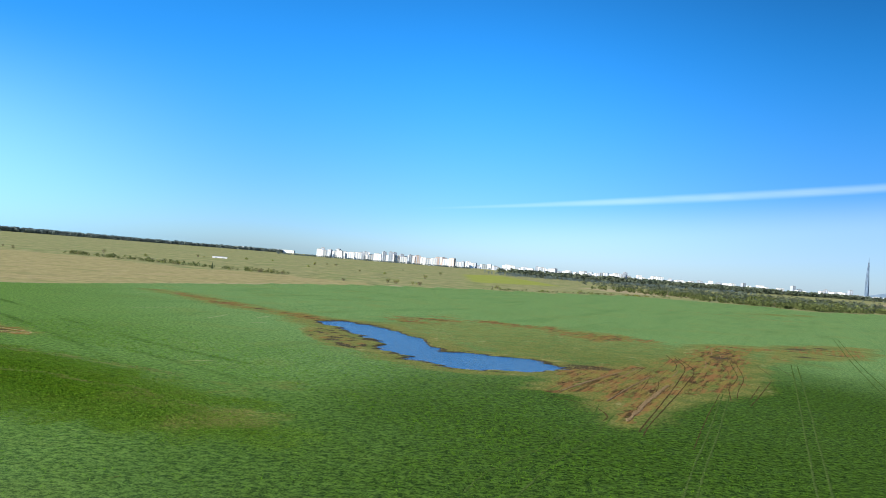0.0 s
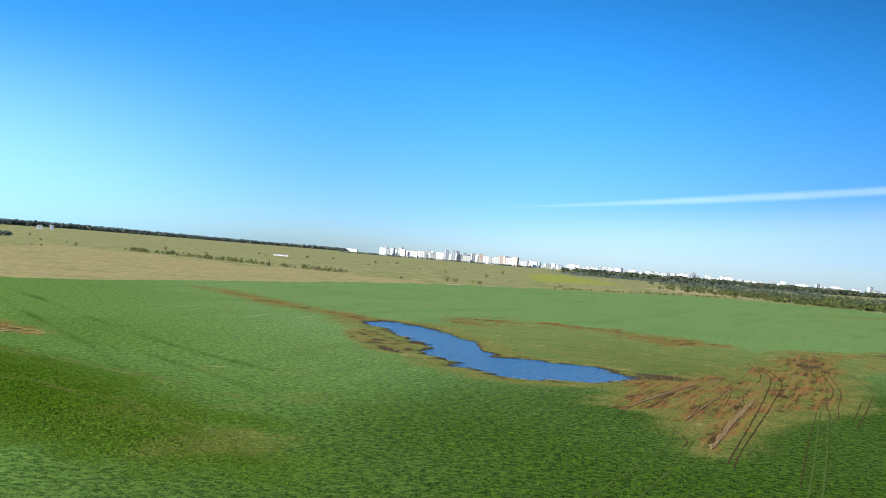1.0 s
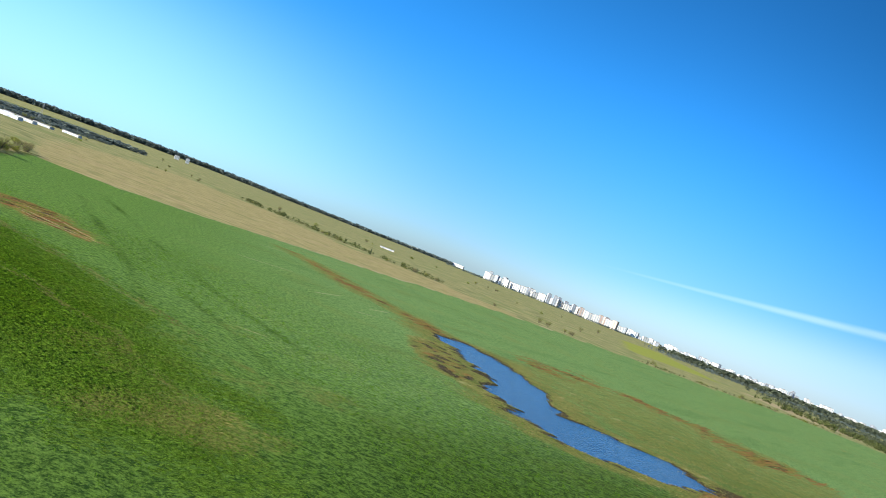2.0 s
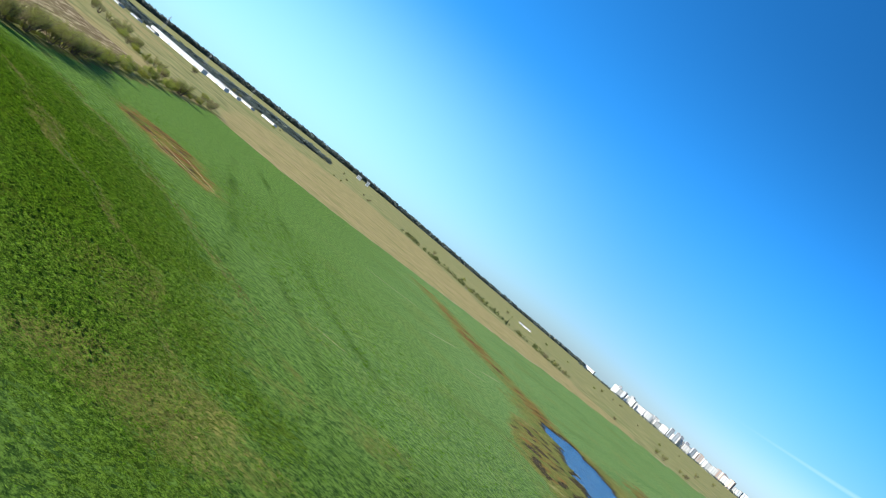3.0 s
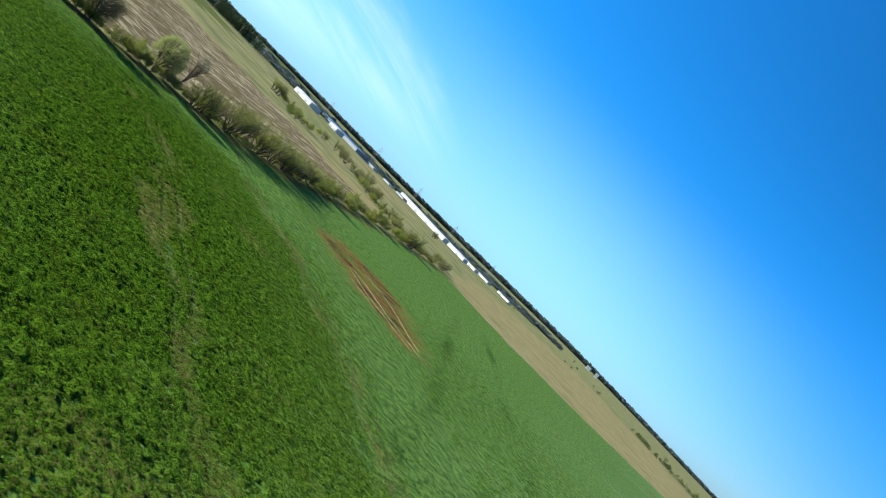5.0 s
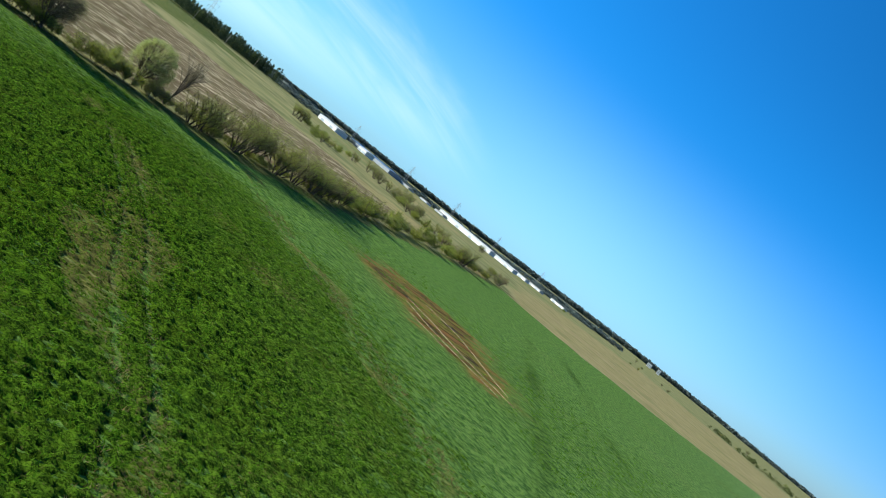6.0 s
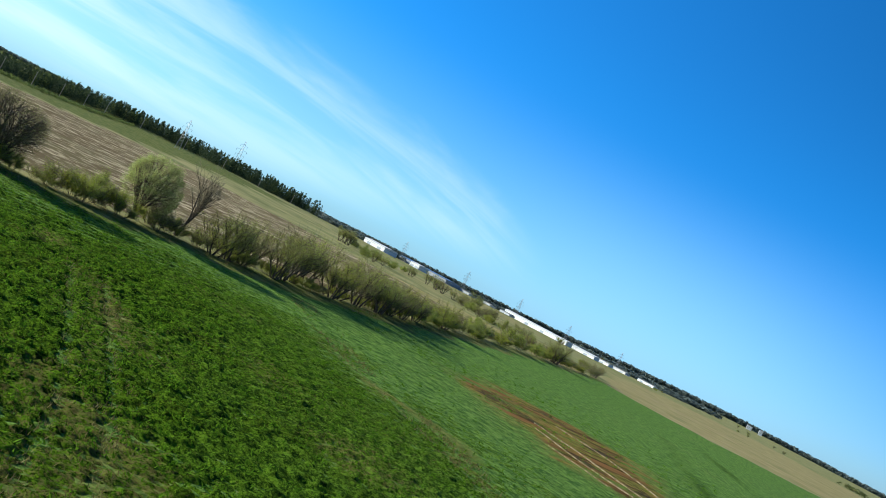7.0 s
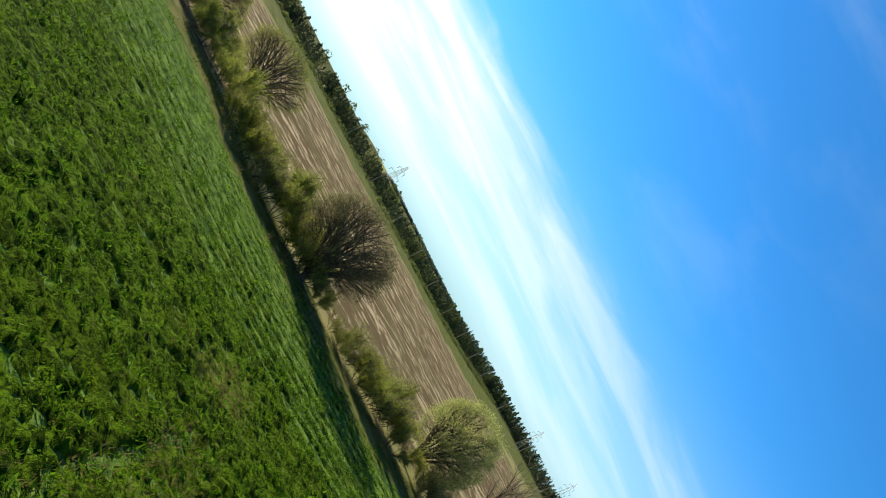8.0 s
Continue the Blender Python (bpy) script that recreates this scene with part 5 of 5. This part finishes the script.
warehouse(-630, 735, 4, 10, 8, 1.6, WHITE, ROOF, "small white shed behind the meadow")
warehouse(-622, 752, 4, 12, 8, 1.8, OFFWHITE, ROOF, "small pale shed behind the meadow")
warehouse(-400, 1640, 10, 26, 8, 2.6, OFFWHITE, ROOF, "small pale farm building far out in the meadow")


def utility_pole(x, y, first=[None]):
    m = Matrix.Translation((x, y, ground_at(x, y))) @ Matrix.Rotation(radians(random.uniform(40, 60)), 4, "Z")
    if first[0]:
        return copy_thing(first[0], m)
    root = new("utility_pole")
    s = Shape()
    s.tube([(0, 0, -0.3), (0, 0, 4), (0.03, 0, 7.2)], [0.16, 0.14, 0.11], 7)
    part("post", s, PALE_BARK, root)
    c = Shape()
    c.box(-0.8, -0.05, 6.6, 0.8, 0.05, 6.72)
    part("cross_arm", c, PALE_BARK, root)
    first[0] = root
    root.matrix_basis = m
    return tagged(root, "pale utility pole before the dark forest edge", "utility pole", "utility poles")


for k in range(15):
    t = k / 14
    utility_pole(float(np.interp(t, [0, 0.3, 0.6, 1], [-405, -500, -620, -655])), float(np.interp(t, [0, 0.3, 0.6, 1], [205, 285, 375, 560])))


# ---- power line ----
def pylon(x, y, turn, h, first=[None]):
    if first[0]:
        ob = copy_thing(first[0], Matrix.Translation((x, y, ground_at(x, y))) @ Matrix.Rotation(radians(turn), 4, "Z") @ Matrix.Diagonal((h / 28, h / 28, h / 28, 1)))
        return ob
    root = new("power_pylon")
    corner = lambda z: 2.0 * (1 - z / 30) + 0.25
    for sx, sy in ((1, 1), (1, -1), (-1, 1), (-1, -1)):
        s = Shape()
        s.tube([(sx * corner(z), sy * corner(z), z) for z in (-0.3, 9, 18, 28)], [0.11, 0.10, 0.08, 0.06], 4)
        part("leg", s, STEEL, root)
    for k in range(9):
        z0, z1 = 28 * k / 9, 28 * (k + 1) / 9
        c0, c1 = corner(z0), corner(z1)
        s = Shape()
        for ax, ay, bx, by in ((-1, -1, 1, -1), (1, -1, 1, 1), (1, 1, -1, 1), (-1, 1, -1, -1)):
            s.tube([(ax * c0, ay * c0, z0), (bx * c1, by * c1, z1)], [0.04, 0.04], 3)
            s.tube([(bx * c0, by * c0, z0), (ax * c1, ay * c1, z1)], [0.04, 0.04], 3)
        part("brace", s, STEEL, root)
    for z, w in ((16.5, 3.4), (20.5, 4.2), (24.5, 2.7)):
        s = Shape()
        s.tube([(-w, 0, z), (0, 0, z + 0.9), (w, 0, z)], [0.06, 0.09, 0.06], 4)
        s.tube([(-w, 0, z), (w, 0, z)], [0.06, 0.06], 4)
        part("cross_arm", s, STEEL, root)
        for sg in (-1, 1):
            q = Shape()
            q.tube([(sg * w, 0, z), (sg * w, 0, z - 1.6)], [0.12, 0.12], 5)
            part("insulator", q, PANE, root)
    first[0] = root
    root.matrix_basis = Matrix.Translation((x, y, ground_at(x, y))) @ Matrix.Rotation(radians(turn), 4, "Z") @ Matrix.Diagonal((h / 28, h / 28, h / 28, 1))
    return tagged(root, "lattice steel power pylon beside the forest", "power pylon", "power line")


# the tops of the masts stand in one gently rising line
for x, y, top in ((-730, 515, 26), (-577, 401, 18.2), (-600, 240, 15), (-769, 736, 16.1), (-799, 855, 19.4), (-822, 973, 20.3), (-838, 1093, 19.2), (-840, 1219, 19.6)):
    pylon(x, y, 60, top - ground_at(x, y))


# ---- tufts: crop near the flight line, dead stalks round the water ----
def tufts(name, x, y, blades, size, width, mat, label, category, spread=0.09, flat=0.2):
    n = len(x)
    z = land(x, y)[0]
    base = np.stack([x, y, z - 0.02], 1)[:, None, :] + np.concatenate([rng.normal(0, spread, (n, blades, 2)) * size[:, None, None] / 0.25, np.zeros((n, blades, 1))], -1)
    g = rng.random((n, blades)) * 2 * np.pi
    lean = rng.uniform(flat, 1.0, (n, blades))
    ln = size[:, None] * rng.uniform(0.6, 1.2, (n, blades))
    tipv = np.stack([np.cos(g) * lean * ln, np.sin(g) * lean * ln, ln * np.sqrt(1.15 - lean ** 2 * 0.75)], -1)
    side = np.stack([-np.sin(g), np.cos(g), np.zeros_like(g)], -1) * (width * ln / 0.25)[..., None] * 0.5
    v = np.stack([base - side, base + side, base + tipv], 2).reshape(-1, 3)
    t = np.arange(len(v)).reshape(-1, 3)
    return tagged(new(name, array_mesh(name, v, t, mat)), label, category, kind="stuff")


def scatter(count, poly, keep):
    xs, ys = [p[0] for p in poly], [p[1] for p in poly]
    x, y = rng.uniform(min(xs), max(xs), count), rng.uniform(min(ys), max(ys), count)
    ok = (inside(x, y, poly) > 0)
    x, y = x[ok], y[ok]
    _, cover, bare, _ = land(x, y)
    ok = keep(x, y, cover, bare)
    return x[ok], y[ok]


def leaf_clumps(name, x, y, leaves, size, mat, label):
    """Low domes of short broad leaves."""
    n = len(x)
    z = land(x, y)[0] + np.maximum(canopy(x, y), 0.0) * 0.8
    off = rng.normal(0, 0.42, (n, leaves, 2))
    high = np.clip(0.75 - 0.5 * (off ** 2).sum(-1), 0.05, 1) * rng.uniform(0.6, 1.1, (n, leaves))
    g = rng.random((n, leaves)) * 2 * np.pi
    d = size[:, None, None]
    c = np.concatenate([np.stack([x, y], 1)[:, None, :] + off * d, (z[:, None] + high * size[:, None] * 0.85)[..., None]], -1)
    ln = (size[:, None] * rng.uniform(0.25, 0.55, (n, leaves)))[..., None]
    up = rng.uniform(0.1, 1.3, (n, leaves))
    tip = np.stack([np.cos(g), np.sin(g), up], -1) * ln
    side = np.stack([-np.sin(g), np.cos(g), rng.normal(0, 0.4, (n, leaves))], -1) * ln * 0.24
    v = np.stack([c - tip * 0.5 - side, c - tip * 0.5 + side, c + tip * 0.6], 2).reshape(-1, 3)
    return tagged(new(name, array_mesh(name, v, np.arange(len(v)).reshape(-1, 3), mat)), label, "crop", kind="stuff")


CROP_WIDE = [(-190, 190), (-190, 300), (-120, 330), (20, 280), (75, 130), (45, 90), (-60, 90), (-110, 160)]


def canopy(x, y):
    """Height of the crop's leaves over the ground: tussocks with hollows between, drill rows, bare wheel lines."""
    _, cover, bare, _ = land(x, y)
    off = along(x, y, HEDGE)
    east = ramp(x, -92, -50)
    strip = along(x, y, NEAR_STRIP)
    crisp = np.where(strip < 23.8, 0.72 - 0.30 * ramp(strip, 3, 23), 0.72)
    body = 0.52 + 0.34 * value_noise(x, y, 0.32, 31) + (0.20 - 0.08 * east) * value_noise(x, y, 0.75, 32) + crisp * value_noise(x, y, 0.155, 34)
    drill = 0.5 + 0.5 * np.cos((off + 0.3 * value_noise(x, y, 8.0, 33)) * 2 * np.pi / 1.5)
    body = body - np.where(off < 17, 0.85 * drill, 0.18 * drill)
    tall = 0.20 + 0.06 * value_noise(x, y, 11.0, 35) + 0.04 * value_noise(x, y, 3.0, 36)
    h = np.clip(body, -0.3, 1.35) * tall
    for line in TRAMS:
        d = along(x + 0.2 * value_noise(x, y, 2.5, 37), y, line)
        h = h - 0.11 * ramp(d, 0.34, 0.1) * (1 - 0.85 * east)
    h = h - 0.16 * ramp(np.minimum(np.abs(off - 8.6), np.abs(off - 10.4)), 0.4, 0.15)
    thin = np.maximum(bare[2] * 0.55, bare[0])
    h = h * (1 - 0.8 * np.clip(thin, 0, 1)) - 0.05 * thin
    edge = ramp(inside(x, y, CROP_NEAR) + 4 * value_noise(x, y, 6.0, 38), 0, 40)
    lush = 0.5 + 0.5 * ramp(strip, 45, 10)
    return h * edge * lush - 0.10 * (1 - edge) - 0.4 * (1 - ramp(cover[0], 0.3, 0.8))


def build_canopy(step, near, far, label):
    """A sheet of leaves over the ground, for the crop from near to far metres off the near strip."""
    xs = np.arange(min(p[0] for p in CROP_NEAR), max(p[0] for p in CROP_NEAR), step)
    ys = np.arange(min(p[1] for p in CROP_NEAR), max(p[1] for p in CROP_NEAR), step)
    gx, gy = np.meshgrid(xs, ys, indexing="ij")
    idx = np.arange(gx.size).reshape(gx.shape)
    quads = np.stack([idx[:-1, :-1], idx[1:, :-1], idx[1:, 1:], idx[:-1, 1:]], -1).reshape(-1, 4)
    x, y = gx.ravel(), gy.ravel()
    strip = along(x, y, NEAR_STRIP)
    keep = (inside(x, y, CROP_NEAR) > 0) & (inside(x, y, FIELD) > -1) & (strip >= near) & (strip < far)
    quads = quads[keep[quads].all(1)]
    used_v, flat = np.unique(quads, return_inverse=True)
    x, y = x[used_v], y[used_v]
    x, y = x + rng.uniform(-0.4, 0.4, len(x)) * step, y + rng.uniform(-0.4, 0.4, len(y)) * step
    z = land(x, y)[0] + canopy(x, y)
    me = array_mesh("crop", np.stack([x, y, z], 1), flat.reshape(-1, 4), CANOPY, 4)
    at = me.attributes.new("vigour_dim", "FLOAT_COLOR", "POINT")
    # denser crop and painted corner darkening share this colour mask
    v = np.clip(0.42 * ramp(inside(x, y, CROP_NEAR), 0, 60) + ramp(along(x, y, NEAR_STRIP), 45, 0) * np.interp(x, [-140, -104, -84, -45], [0.25, 0.45, 0.35, 0.15]) + 0.12 * value_noise(x, y, 14.0, 39), 0, 1)
    parched = land(x, y)[2][2]
    at.data.foreach_set("color", np.stack([v, parched, v, np.ones_like(v)], 1).astype(np.float32).ravel())
    tagged(new("crop", me), label, "crop", kind="stuff")


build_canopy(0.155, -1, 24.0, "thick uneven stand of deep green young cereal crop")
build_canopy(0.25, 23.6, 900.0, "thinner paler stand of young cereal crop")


def on_crop(x, y, cover, bare, near=True):
    edge = ramp(inside(x, y, CROP_NEAR if near else CROP_WIDE), 0, 60) * (ramp(along(x, y, NEAR_STRIP), 60, 15) if near else 1.0)
    clumps = np.clip(0.55 + 0.6 * value_noise(x, y, 0.8, 31), 0.05, 1)
    return (cover[0] > 0.6) & (rng.random(len(x)) < edge * clumps * (1.1 - 0.9 * np.maximum(bare[2], bare[0])))


x, y = scatter(200000, CROP_NEAR, on_crop)
leaf_clumps("crop", x, y, 8, rng.uniform(0.18, 0.36, len(x)), BLADE, "loose leaves standing up out of the young cereal crop")
x, y = scatter(90000, CROP_WIDE, lambda *a: on_crop(*a, near=False) & (inside(a[0], a[1], CROP_NEAR) < 4))
leaf_clumps("crop", x, y, 6, rng.uniform(0.25, 0.5, len(x)), BLADE, "scattered tufts of young green cereal crop")


def beside_lines(x, y, cover, bare):
    d = np.minimum(along(x, y, TRAM_LINES[0]), along(x, y, TRAM_LINES[1]))
    return rng.random(len(x)) < np.exp(-((d - 1.0) / 0.7) ** 2) * np.clip(0.55 + 0.9 * value_noise(x, y, 5.0, 61), 0, 1)


x, y = scatter(110000, [(-160, 195), (-160, 245), (-60, 215), (-40, 160), (-80, 180)], beside_lines)
tufts("dead_grass", x, y, 4, rng.uniform(0.14, 0.27, len(x)), 0.05, STRAW, "bleached straw along wheel lines in the crop", "grass")


def rim(x, y, cover, bare):
    d = inside(x, y, POND)
    return (rng.random(len(x)) < np.clip(bare[2] * 1.2 - 0.2, 0, 1) * np.where(d > 2.5, 0.03, 1.0))


x, y = scatter(26000, [(-65, 410), (-20, 410), (30, 320), (70, 290), (70, 230), (0, 235), (-40, 270)], rim)
tufts("dead_grass", x, y, 5, rng.uniform(0.15, 0.4, len(x)), 0.05, STRAW, "bleached dead grass and reed stubble round the pond", "grass")


def under_hedge(x, y, cover, bare):
    d = along(x, y, HEDGE)
    return rng.random(len(x)) < np.clip(1.2 - d / 2.4, 0, 1)


x, y = scatter(18000, [(-180, 160), (-150, 200), (-150, 250), (-200, 330), (-215, 320), (-185, 250), (-180, 220), (-200, 175)], under_hedge)
tufts("dead_grass", x, y, 5, rng.uniform(0.2, 0.45, len(x)), 0.03, STRAW, "long bleached grass under the hedgerow", "grass")
